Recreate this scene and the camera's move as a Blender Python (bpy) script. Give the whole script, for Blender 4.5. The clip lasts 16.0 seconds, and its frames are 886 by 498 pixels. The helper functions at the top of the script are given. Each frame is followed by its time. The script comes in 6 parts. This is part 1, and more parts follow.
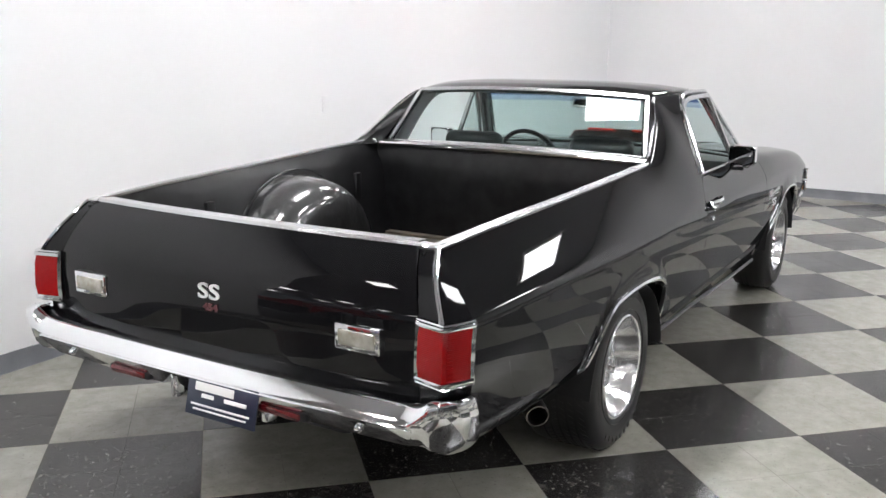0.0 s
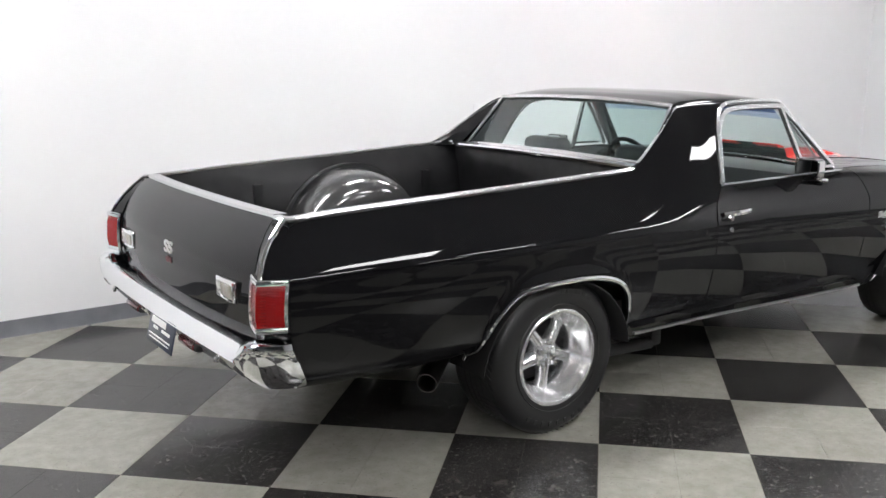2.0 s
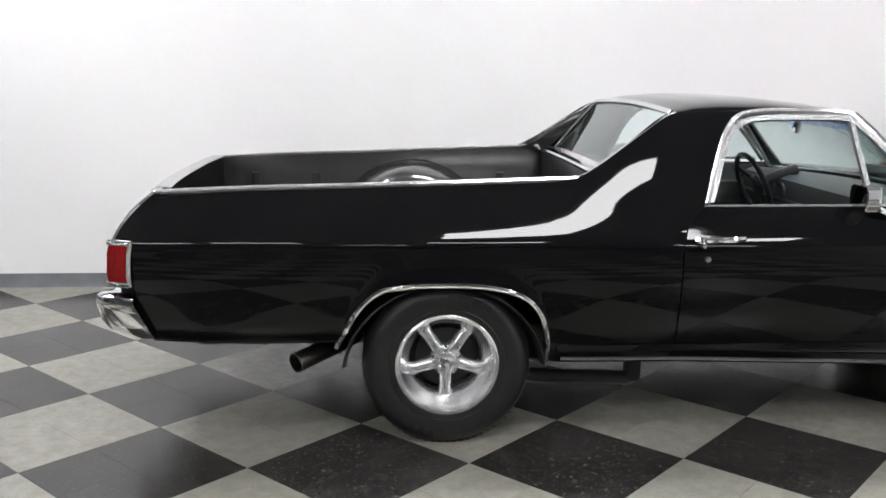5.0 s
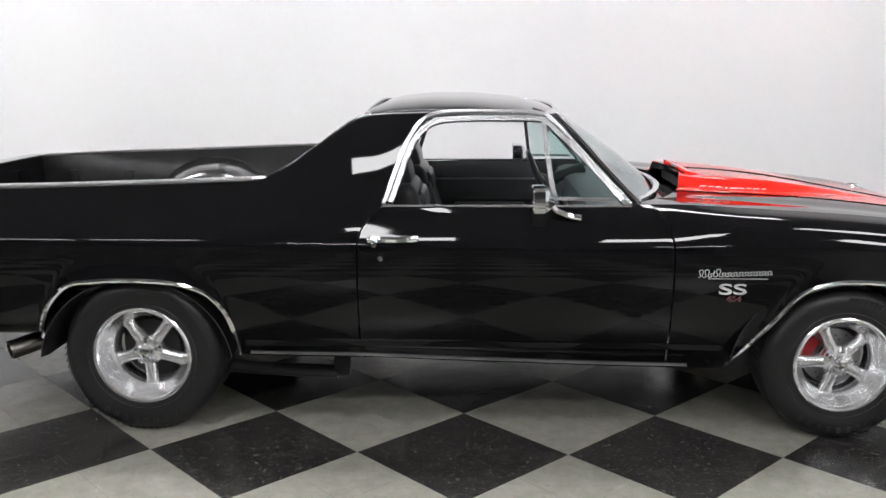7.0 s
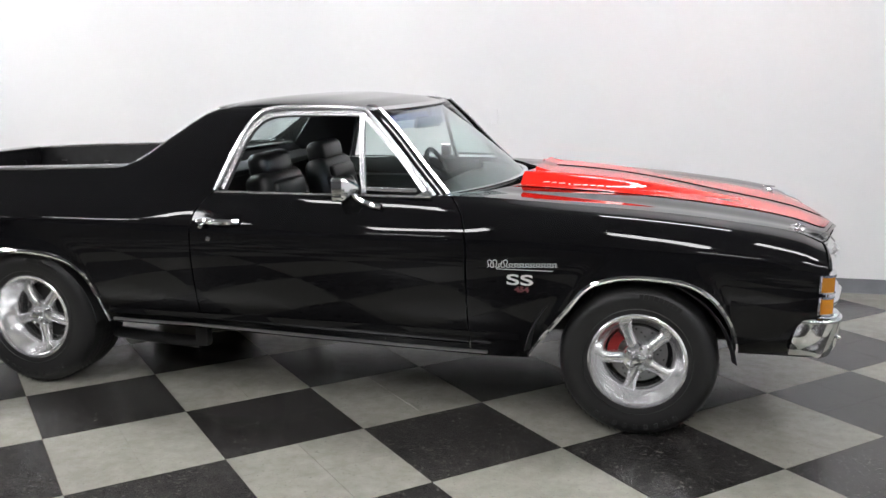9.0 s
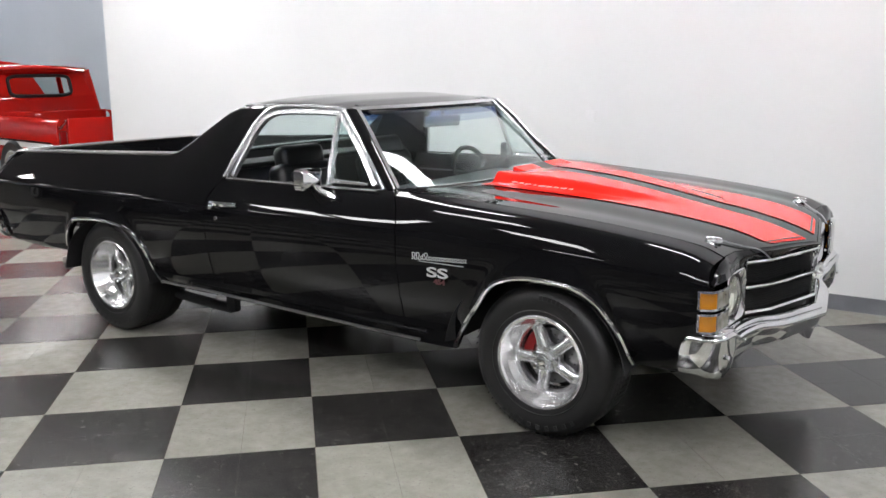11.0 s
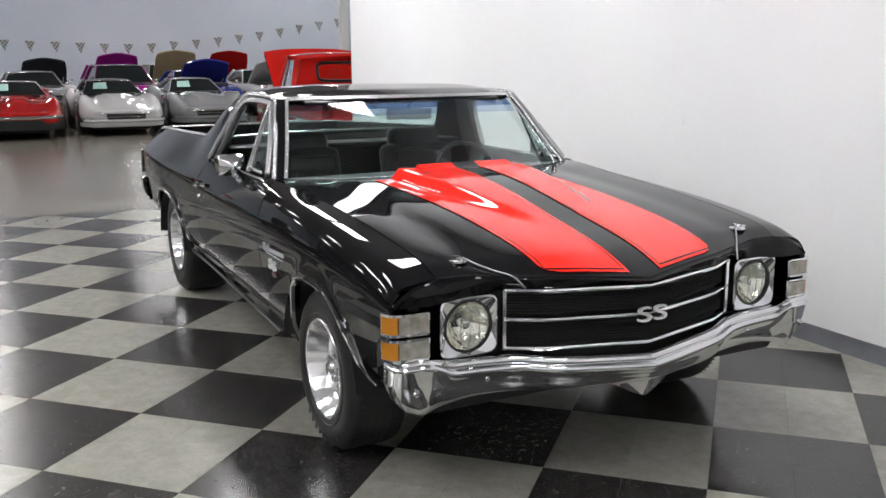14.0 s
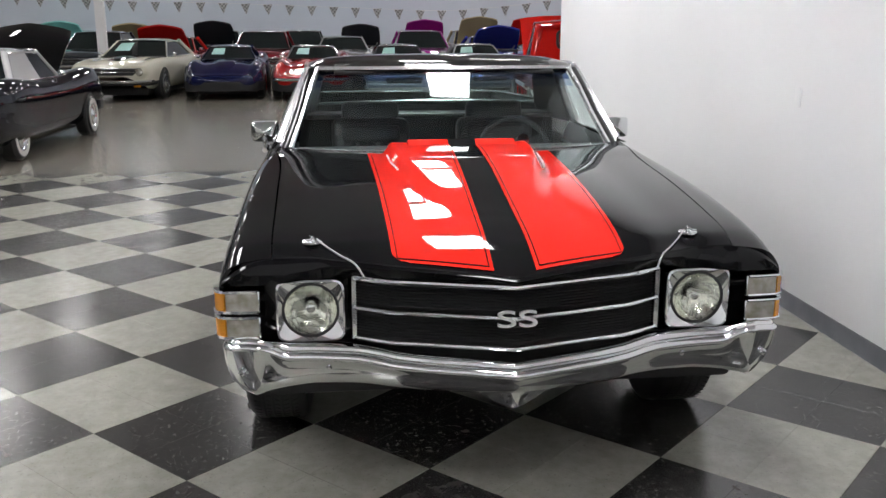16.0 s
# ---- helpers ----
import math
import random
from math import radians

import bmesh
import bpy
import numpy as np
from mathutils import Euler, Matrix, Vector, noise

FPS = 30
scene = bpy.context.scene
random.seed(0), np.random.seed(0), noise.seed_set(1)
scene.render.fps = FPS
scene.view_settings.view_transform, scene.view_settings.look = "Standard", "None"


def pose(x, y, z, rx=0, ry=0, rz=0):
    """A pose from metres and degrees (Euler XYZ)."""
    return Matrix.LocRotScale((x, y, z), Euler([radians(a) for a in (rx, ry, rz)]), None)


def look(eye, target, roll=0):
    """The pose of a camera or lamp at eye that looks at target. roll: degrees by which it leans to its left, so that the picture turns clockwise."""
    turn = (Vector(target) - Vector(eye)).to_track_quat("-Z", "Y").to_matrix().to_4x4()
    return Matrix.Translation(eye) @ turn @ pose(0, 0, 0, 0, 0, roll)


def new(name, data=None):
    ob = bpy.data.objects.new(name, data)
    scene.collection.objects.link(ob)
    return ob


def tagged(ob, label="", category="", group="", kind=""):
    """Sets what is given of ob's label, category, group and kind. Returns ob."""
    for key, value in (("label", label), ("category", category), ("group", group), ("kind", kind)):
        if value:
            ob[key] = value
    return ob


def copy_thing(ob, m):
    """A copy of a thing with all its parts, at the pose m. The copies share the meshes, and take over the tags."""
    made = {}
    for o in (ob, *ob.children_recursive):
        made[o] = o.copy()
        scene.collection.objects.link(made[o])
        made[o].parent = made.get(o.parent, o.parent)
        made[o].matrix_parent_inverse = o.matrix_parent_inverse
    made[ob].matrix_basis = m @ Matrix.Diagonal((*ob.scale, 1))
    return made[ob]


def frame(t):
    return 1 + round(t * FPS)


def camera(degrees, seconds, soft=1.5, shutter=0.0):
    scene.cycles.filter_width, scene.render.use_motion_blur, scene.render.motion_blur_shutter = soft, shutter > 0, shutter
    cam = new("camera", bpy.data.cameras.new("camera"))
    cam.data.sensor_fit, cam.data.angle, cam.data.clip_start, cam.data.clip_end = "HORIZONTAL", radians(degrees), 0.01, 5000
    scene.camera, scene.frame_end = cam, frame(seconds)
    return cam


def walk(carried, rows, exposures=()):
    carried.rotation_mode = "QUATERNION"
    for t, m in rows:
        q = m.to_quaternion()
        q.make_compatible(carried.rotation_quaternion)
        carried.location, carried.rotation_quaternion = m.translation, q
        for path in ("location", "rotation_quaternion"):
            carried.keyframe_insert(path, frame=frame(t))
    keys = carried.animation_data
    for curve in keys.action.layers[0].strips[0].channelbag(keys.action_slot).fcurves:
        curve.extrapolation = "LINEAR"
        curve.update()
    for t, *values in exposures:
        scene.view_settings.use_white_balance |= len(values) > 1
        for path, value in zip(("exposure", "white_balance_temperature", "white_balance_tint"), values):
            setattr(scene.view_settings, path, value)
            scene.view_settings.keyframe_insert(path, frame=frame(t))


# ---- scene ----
import functools

cam = camera(51.9, 16.0)
PATH = [
    (0, (-3.322, -2.055, 1.603), (-1.655, -1.043, 1.161), 0.4),
    (0.5, (-3.188, -2.474, 1.608), (-1.613, -1.318, 1.182), 0.3),
    (1, (-3.025, -2.89, 1.607), (-1.555, -1.6, 1.19), 0.1),
    (1.5, (-2.81, -3.299, 1.595), (-1.473, -1.87, 1.181), 0.0),
    (2, (-2.502, -3.605, 1.591), (-1.379, -2.003, 1.176), -0.1),
    (2.5, (-2.132, -3.861, 1.574), (-1.247, -2.116, 1.161), -0.1),
    (3, (-1.73, -4.046, 1.555), (-1.07, -2.203, 1.146), -0.2),
    (3.2, (-1.569, -4.112, 1.545), (-0.984, -2.243, 1.139), -0.1),
    (5.3, (-0.004, -4.43, 1.519), (0.083, -2.47, 1.13), 0.4),
    (5.5, (0.188, -4.454, 1.534), (0.242, -2.494, 1.141), 0.3),
    (6, (0.601, -4.48, 1.54), (0.599, -2.52, 1.144), 0.2),
    (6.5, (0.988, -4.504, 1.573), (0.949, -2.547, 1.165), 0.2),
    (7, (1.434, -4.535, 1.578), (1.355, -2.579, 1.17), -0.2),
    (7.5, (1.879, -4.523, 1.632), (1.752, -2.576, 1.194), -0.7),
    (8, (2.272, -4.545, 1.643), (2.076, -2.606, 1.195), -0.9),
    (8.5, (2.667, -4.557, 1.595), (2.34, -2.63, 1.172), -0.7),
    (9, (3.109, -4.568, 1.53), (2.6, -2.673, 1.141), -0.6),
    (9.2, (3.273, -4.558, 1.536), (2.7, -2.682, 1.144), -0.4),
    (11.3, (4.959, -3.927, 1.541), (3.727, -2.398, 1.16), -0.5),
    (11.5, (5.085, -3.823, 1.531), (3.799, -2.338, 1.155), -0.3),
    (12, (5.368, -3.518, 1.512), (3.979, -2.126, 1.148), -0.1),
    (12.5, (5.638, -3.159, 1.529), (4.161, -1.866, 1.147), -0.3),
    (13, (5.87, -2.794, 1.522), (4.306, -1.608, 1.139), -0.3),
    (13.5, (6.075, -2.411, 1.533), (4.413, -1.371, 1.137), -0.3),
    (14, (6.271, -2.011, 1.539), (4.523, -1.129, 1.133), -0.3),
    (14.5, (6.418, -1.622, 1.546), (4.593, -0.916, 1.136), -0.2),
    (15, (6.522, -1.224, 1.547), (4.639, -0.692, 1.134), 0.1),
    (15.5, (6.577, -0.812, 1.546), (4.658, -0.463, 1.105), -0.0),
    (16, (6.535, -0.455, 1.554), (4.601, -0.258, 1.081), -0.1),
]
walk(cam, [(t, look(eye, target, roll)) for t, eye, target, roll in PATH], [(0.0, 0.13), (3.0, 0.10), (5.5, 0.0), (12.5, 0.0), (14.0, -0.05), (16.0, -0.12)])

# ---- light ----
world = bpy.data.worlds.new("world")
scene.world = world
world.use_nodes = True
world.node_tree.nodes["Background"].inputs[0].default_value = (0.55, 0.62, 0.75, 1)
world.node_tree.nodes["Background"].inputs[1].default_value = 0.05
scene.view_settings.exposure = 0.0

LAMP_POWER = 34.0


# ---- materials ----
def mat(name, base, rough=0.5, metal=0.0, coat=0.0, emit=None, power=0.0, ior=1.5, trans=0.0, alpha=1.0):
    m = bpy.data.materials.new(name)
    m.use_nodes = True
    b = m.node_tree.nodes["Principled BSDF"]
    b.inputs["Base Color"].default_value = (*base, 1)
    b.inputs["Roughness"].default_value = rough
    b.inputs["Metallic"].default_value = metal
    b.inputs["Coat Weight"].default_value = coat
    b.inputs["Coat Roughness"].default_value = 0.02
    b.inputs["IOR"].default_value = ior
    b.inputs["Transmission Weight"].default_value = trans
    if emit:
        b.inputs["Emission Color"].default_value = (*emit, 1)
        b.inputs["Emission Strength"].default_value = power
    return m


def add(m, kind, **values):
    n = m.node_tree.nodes.new(kind)
    for k, v in values.items():
        n.inputs[k.replace("_", " ")].default_value = v
    return n


def link(m, a, b):
    m.node_tree.links.new(a, b)


def coords(m):
    return add(m, "ShaderNodeTexCoord").outputs["Object"]


def bump(m, height, strength=0.2, distance=0.002):
    b = add(m, "ShaderNodeBump", Strength=strength, Distance=distance)
    link(m, height, b.inputs["Height"])
    link(m, b.outputs[0], m.node_tree.nodes["Principled BSDF"].inputs["Normal"])


def speckle(m, low, high, scale, detail=4.0, at=(0.35, 0.7), slot="Base Color"):
    """Noise between two values into a slot of the surface."""
    n = add(m, "ShaderNodeTexNoise", Scale=scale, Detail=detail)
    link(m, coords(m), n.inputs["Vector"])
    r = add(m, "ShaderNodeValToRGB")
    r.color_ramp.elements[0].position, r.color_ramp.elements[1].position = at
    r.color_ramp.elements[0].color, r.color_ramp.elements[1].color = (*low, 1), (*high, 1)
    link(m, n.outputs["Fac"], r.inputs[0])
    link(m, r.outputs[0], m.node_tree.nodes["Principled BSDF"].inputs[slot])
    return n, r


PAINT = mat("black_paint", (0.0052, 0.0052, 0.0060), 0.5, 0.0, 1.0)
PAINT.node_tree.nodes["Principled BSDF"].inputs["Specular IOR Level"].default_value = 0.0
PAINT.node_tree.nodes["Principled BSDF"].inputs["Coat IOR"].default_value = 1.34
PAINT.node_tree.nodes["Principled BSDF"].inputs["Coat Roughness"].default_value = 0.03
TUB = mat("dented_black_tub", (0.006, 0.006, 0.0065), 0.4, 0.0, 1.0)
TUB.node_tree.nodes["Principled BSDF"].inputs["Coat Roughness"].default_value = 0.11
TUB.node_tree.nodes["Principled BSDF"].inputs["Coat IOR"].default_value = 1.9
dents = add(TUB, "ShaderNodeTexNoise", Scale=7.0, Detail=3.0)
link(TUB, coords(TUB), dents.inputs["Vector"])
bump(TUB, dents.outputs["Fac"], 0.5, 0.03)
RED = mat("red_paint", (0.80, 0.022, 0.014), 0.5, 0.0, 1.0)
RED.node_tree.nodes["Principled BSDF"].inputs["Specular IOR Level"].default_value = 0.0
RED.node_tree.nodes["Principled BSDF"].inputs["Coat IOR"].default_value = 1.52
CHROME = mat("chrome", (0.80, 0.81, 0.82), 0.07, 1.0)
TRIM = mat("stainless_trim", (0.72, 0.72, 0.73), 0.22, 0.82)
ALLOY = mat("polished_alloy", (0.86, 0.86, 0.87), 0.17, 0.88)
SPOKE = mat("satin_alloy", (0.84, 0.84, 0.85), 0.20, 0.85)
BED_BLACK = mat("worn_black_bed_paint", (0.005, 0.005, 0.0055), 0.45, 0.0, 0.35)
BED_BLACK.node_tree.nodes["Principled BSDF"].inputs["Specular IOR Level"].default_value = 0.15
BED_BLACK.node_tree.nodes["Principled BSDF"].inputs["Coat Roughness"].default_value = 0.22
speckle(BED_BLACK, (0.003, 0.003, 0.0035), (0.010, 0.010, 0.011), 9, 5)
STEEL = mat("dull_steel", (0.32, 0.32, 0.33), 0.35, 1.0)
RUBBER = mat("tyre_rubber", (0.013, 0.013, 0.0135), 0.4)
RUBBER.node_tree.nodes["Principled BSDF"].inputs["Specular IOR Level"].default_value = 0.45
DARK = mat("underbody_black", (0.012, 0.012, 0.013), 0.6)
VINYL = mat("black_vinyl", (0.013, 0.014, 0.015), 0.34)
GLASS = mat("tinted_glass", (0.76, 0.88, 0.86), 0.0, 0.0, 0.0, None, 0, 1.45, 1.0)
LENS_RED = mat("red_lens", (0.25, 0.002, 0.003), 0.2, 0.0, 0.15)
lens_wave = add(LENS_RED, "ShaderNodeTexWave", Scale=60.0)
lens_wave.bands_direction = "Z"
link(LENS_RED, coords(LENS_RED), lens_wave.inputs["Vector"])
bump(LENS_RED, lens_wave.outputs["Fac"], 0.25, 0.003)
LENS_RED.node_tree.nodes["Principled BSDF"].inputs["Specular IOR Level"].default_value = 0.25
LENS_AMBER = mat("amber_lens", (0.50, 0.19, 0.012), 0.2, 0.0, 0.6)
LENS_CLEAR = mat("clear_lens", (0.40, 0.39, 0.34), 0.12, 0.35, 1.0)
speckle(LENS_CLEAR, (0.28, 0.26, 0.20), (0.50, 0.49, 0.45), 22, 3)
WHITE_MARK = mat("white_mark", (0.75, 0.75, 0.74), 0.4)
MIRROR = mat("mirror_glass", (0.85, 0.87, 0.88), 0.01, 1.0)

WALL = mat("white_wall_paint", (0.80, 0.80, 0.81), 0.55)
speckle(WALL, (0.775, 0.775, 0.79), (0.815, 0.815, 0.82), 0.7, 3)
HALL_WALL = mat("blue_grey_wall_paint", (0.60, 0.612, 0.662), 0.6)
speckle(HALL_WALL, (0.60, 0.66, 0.74), (0.65, 0.70, 0.78), 0.4, 3)
COVE = mat("grey_vinyl_cove_base", (0.16, 0.165, 0.18), 0.4)
speckle(COVE, (0.14, 0.145, 0.16), (0.19, 0.195, 0.21), 6)
CEILING = mat("grey_ceiling", (0.45, 0.45, 0.46), 0.85)
# unseen near wall: the dimness of that side is put into its colour
DIM_WALL = mat("dimmed_near_wall", (0.10, 0.105, 0.115), 0.7)
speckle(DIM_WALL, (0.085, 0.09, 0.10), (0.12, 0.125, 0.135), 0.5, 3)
LAMP = mat("lamp_diffuser", (0.9, 0.9, 0.9), 0.4, 0, 0, (0.988, 0.985, 1.0), LAMP_POWER)
LAMP_HALL = mat("hall_lamp_diffuser", (0.9, 0.9, 0.9), 0.4, 0, 0, (1.0, 0.98, 0.975), 43.0)
DAY = mat("daylight_pane", (0.8, 0.8, 0.8), 0.3, 0, 0, (0.82, 0.95, 1.0), 1.6)
FRAME_WHITE = mat("white_metal_frame", (0.75, 0.75, 0.75), 0.4)
CONCRETE = mat("polished_concrete", (0.24, 0.235, 0.215), 0.2)
speckle(CONCRETE, (0.155, 0.142, 0.116), (0.225, 0.208, 0.174), 1.1, 6)


def tile_material(name, dark, light, flake, amount, fine=85.0):
    """Waxed vinyl composition tile: mottled ground, small flakes, faint scuffs in the gloss."""
    m = mat(name, dark, 0.2)
    b = m.node_tree.nodes["Principled BSDF"]
    b.inputs["Specular IOR Level"].default_value = 0.5
    c = add(m, "ShaderNodeTexCoord").outputs["Object"]
    info = add(m, "ShaderNodeObjectInfo")
    shift = add(m, "ShaderNodeVectorMath")
    shift.operation = "MULTIPLY_ADD"
    shift.inputs[1].default_value = (1, 1, 1)
    link(m, c, shift.inputs[0])
    spread = add(m, "ShaderNodeVectorMath")
    spread.operation = "SCALE"
    spread.inputs[0].default_value = (37, 53, 11)
    link(m, info.outputs["Random"], spread.inputs["Scale"])
    link(m, spread.outputs[0], shift.inputs[2])
    p = shift.outputs[0]
    n = add(m, "ShaderNodeTexNoise", Scale=14.0, Detail=6.0, Roughness=0.65)
    link(m, p, n.inputs["Vector"])
    ramp = add(m, "ShaderNodeValToRGB")
    ramp.color_ramp.elements[0].position, ramp.color_ramp.elements[1].position = 0.35, 0.7
    ramp.color_ramp.elements[0].color, ramp.color_ramp.elements[1].color = (*dark, 1), (*light, 1)
    link(m, n.outputs["Fac"], ramp.inputs[0])
    f = add(m, "ShaderNodeTexNoise", Scale=fine, Detail=3.0, Roughness=0.6)
    link(m, p, f.inputs["Vector"])
    cut = add(m, "ShaderNodeMapRange")
    cut.inputs["From Min"].default_value, cut.inputs["From Max"].default_value = amount, amount + 0.05
    link(m, f.outputs["Fac"], cut.inputs["Value"])
    mix = add(m, "ShaderNodeMix")
    mix.data_type = "RGBA"
    mix.inputs[7].default_value = (*flake, 1)
    link(m, cut.outputs[0], mix.inputs[0])
    link(m, ramp.outputs[0], mix.inputs[6])
    tone = add(m, "ShaderNodeMapRange")
    tone.inputs["To Min"].default_value, tone.inputs["To Max"].default_value = 0.9, 1.1
    link(m, info.outputs["Random"], tone.inputs["Value"])
    mul = add(m, "ShaderNodeVectorMath")
    mul.operation = "SCALE"
    link(m, mix.outputs[2], mul.inputs[0])
    link(m, tone.outputs[0], mul.inputs["Scale"])
    link(m, mul.outputs[0], b.inputs["Base Color"])
    s = add(m, "ShaderNodeTexNoise", Scale=3.0, Detail=3.0)
    link(m, p, s.inputs["Vector"])
    gloss = add(m, "ShaderNodeMapRange")
    gloss.inputs["From Min"].default_value, gloss.inputs["From Max"].default_value = 0.3, 0.7
    gloss.inputs["To Min"].default_value, gloss.inputs["To Max"].default_value = 0.19, 0.25
    link(m, s.outputs["Fac"], gloss.inputs["Value"])
    link(m, gloss.outputs[0], b.inputs["Roughness"])
    w = add(m, "ShaderNodeTexNoise", Scale=9.0, Detail=2.0)
    link(m, p, w.inputs["Vector"])
    bump(m, w.outputs["Fac"], 0.012, 0.002)
    return m


TILE_DARK = tile_material("charcoal_vinyl_tile", (0.012, 0.0115, 0.0115), (0.050, 0.047, 0.044), (0.085, 0.082, 0.076), 0.62, 62.0)
TILE_LIGHT = tile_material("pale_grey_vinyl_tile", (0.212, 0.208, 0.176), (0.272, 0.268, 0.236), (0.17, 0.168, 0.148), 0.63)


# ---- mesh helpers ----
def thing(name, label, category, at=(0, 0, 0), turn=0.0, group="", kind=""):
    ob = new(name)
    ob.matrix_basis = pose(*at, 0, 0, turn)
    return tagged(ob, label, category, group, kind)


def solid(name, verts, faces, material, parent=None, label="", smooth=35, closed=True):
    me = bpy.data.meshes.new(name)
    me.from_pydata([tuple(v) for v in verts], [], faces)
    bm = bmesh.new()
    bm.from_mesh(me)
    bmesh.ops.remove_doubles(bm, verts=bm.verts, dist=1e-5)
    bmesh.ops.recalc_face_normals(bm, faces=bm.faces)
    bm.to_mesh(me)
    bm.free()
    for m in material if isinstance(material, (list, tuple)) else [material]:
        me.materials.append(m)
    if smooth:
        me.polygons.foreach_set("use_smooth", [True] * len(me.polygons))
        me.set_sharp_from_angle(angle=radians(smooth))
    ob = new(name, me)
    if parent:
        ob.parent = parent
    if label:
        tagged(ob, label)
    return ob


def flip(pts, side):
    """Points of the car's right side (y positive outwards) set on one side: -1 right, 1 left."""
    return [(p[0], p[1] * side, p[2]) for p in pts]


def sheet_data(rows, wrap_u=False, wrap_v=False, base=0):
    n, k = len(rows), len(rows[0])
    verts = [tuple(p) for r in rows for p in r]
    faces = []
    for i in range(n if wrap_u else n - 1):
        for j in range(k if wrap_v else k - 1):
            a, b = i * k + j, i * k + (j + 1) % k
            c, d = ((i + 1) % n) * k + (j + 1) % k, ((i + 1) % n) * k + j
            faces.append(tuple(base + q for q in (a, b, c, d)))
    return verts, faces


def sheet(name, rows, material, parent=None, label="", thick=0.004, smooth=35):
    """A pressed panel: a grid of points with thickness."""
    v, f = sheet_data(rows)
    ob = solid(name, v, f, material, parent, label, smooth)
    if thick:
        me = ob.data
        bm = bmesh.new()
        bm.from_mesh(me)
        bmesh.ops.solidify(bm, geom=bm.faces[:], thickness=thick)
        bmesh.ops.recalc_face_normals(bm, faces=bm.faces)
        bm.to_mesh(me)
        bm.free()
        if smooth:
            me.polygons.foreach_set("use_smooth", [True] * len(me.polygons))
            me.set_sharp_from_angle(angle=radians(smooth))
    return ob


def box_data(c, s, bevel=0.0, seg=2):
    bm = bmesh.new()
    bmesh.ops.create_cube(bm, size=1.0, matrix=Matrix.Translation(c) @ Matrix.Diagonal((*s, 1)))
    if bevel:
        bmesh.ops.bevel(bm, geom=bm.edges[:], offset=bevel, segments=seg, affect="EDGES", profile=0.5)
    v = [tuple(q.co) for q in bm.verts]
    bm.verts.index_update()
    f = [tuple(q.index for q in p.verts) for p in bm.faces]
    bm.free()
    return v, f


def box(name, c, s, material, parent=None, bevel=0.004, label="", turn=None, seg=2):
    v, f = box_data((0, 0, 0), s, bevel, seg)
    m = Matrix.Translation(c) @ (turn.to_4x4() if turn else Matrix())
    return solid(name, [m @ Vector(p) for p in v], f, material, parent, label)


def smoothed(points, n, closed=False):
    """A Catmull-Rom curve of n points through the given ones, evenly spaced."""
    p = np.array(points, float)
    if closed:
        q = np.vstack([p[-1:], p, p[:2]])
    else:
        q = np.vstack([2 * p[0] - p[1], p, 2 * p[-1] - p[-2]])
    out = []
    for i in range(1, len(q) - 2):
        for t in np.linspace(0, 1, 12, endpoint=False):
            a, b, c, d = q[i - 1], q[i], q[i + 1], q[i + 2]
            out.append(0.5 * (2 * b + (c - a) * t + (2 * a - 5 * b + 4 * c - d) * t * t + (3 * b - a - 3 * c + d) * t ** 3))
    if not closed:
        out.append(q[-2])
    return resample(out, n, closed)


def resample(points, n, closed=False):
    p = np.array(points, float)
    if closed:
        p = np.vstack([p, p[:1]])
    d = np.concatenate([[0], np.cumsum(np.linalg.norm(np.diff(p, axis=0), axis=1))])
    t = np.linspace(0, d[-1], n + 1)[:-1] if closed else np.linspace(0, d[-1], n)
    return np.stack([np.interp(t, d, p[:, k]) for k in range(p.shape[1])], 1)


def sweep_data(path, profile, up=(0, 0, 1), closed=False, caps=True, base=0):
    """A profile (across, up) carried along a path."""
    P = [Vector(p) for p in path]
    rows = []
    for i, p in enumerate(P):
        a = P[i - 1] if (i or closed) else P[0]
        b = P[(i + 1) % len(P)] if (i < len(P) - 1 or closed) else P[-1]
        t = (b - a).normalized()
        u = Vector(up) if not callable(up) else Vector(up(p))
        s = t.cross(u).normalized()
        w = s.cross(t).normalized()
        rows.append([p + s * x + w * y for x, y in profile])
    v, f = sheet_data(rows, closed, True, base)
    if caps and not closed:
        k = len(profile)
        f += [tuple(base + q for q in range(k)), tuple(base + (len(rows) - 1) * k + q for q in range(k))]
    return v, f


def sweep(name, path, profile, material, parent=None, up=(0, 0, 1), closed=False, label="", smooth=35):
    v, f = sweep_data(path, profile, up, closed)
    return solid(name, v, f, material, parent, label, smooth)


def round_profile(r, n=8, flat=1.0):
    return [(r * math.cos(2 * math.pi * k / n), flat * r * math.sin(2 * math.pi * k / n)) for k in range(n)]


def tube(name, path, r, material, parent=None, n=8, closed=False, label="", up=(0.13, 0.07, 1)):
    return sweep(name, path, round_profile(r, n), material, parent, up, closed, label, 60)


def lathe_data(profile, n=48, axis="y", centre=(0, 0, 0), closed=False, base=0):
    """A profile of (radius, along the axis) turned round an axis."""
    rows = []
    for k in range(n):
        a = 2 * math.pi * k / n
        c, s = math.cos(a), math.sin(a)
        row = []
        for r, h in profile:
            row.append({"y": (r * c, h, r * s), "x": (h, r * c, r * s), "z": (r * c, r * s, h)}[axis])
        rows.append([Vector(q) + Vector(centre) for q in row])
    return sheet_data(rows, True, closed, base)


def lathe(name, profile, material, parent=None, n=48, axis="y", centre=(0, 0, 0), closed=False, label="", smooth=35):
    v, f = lathe_data(profile, n, axis, centre, closed)
    return solid(name, v, f, material, parent, label, smooth)


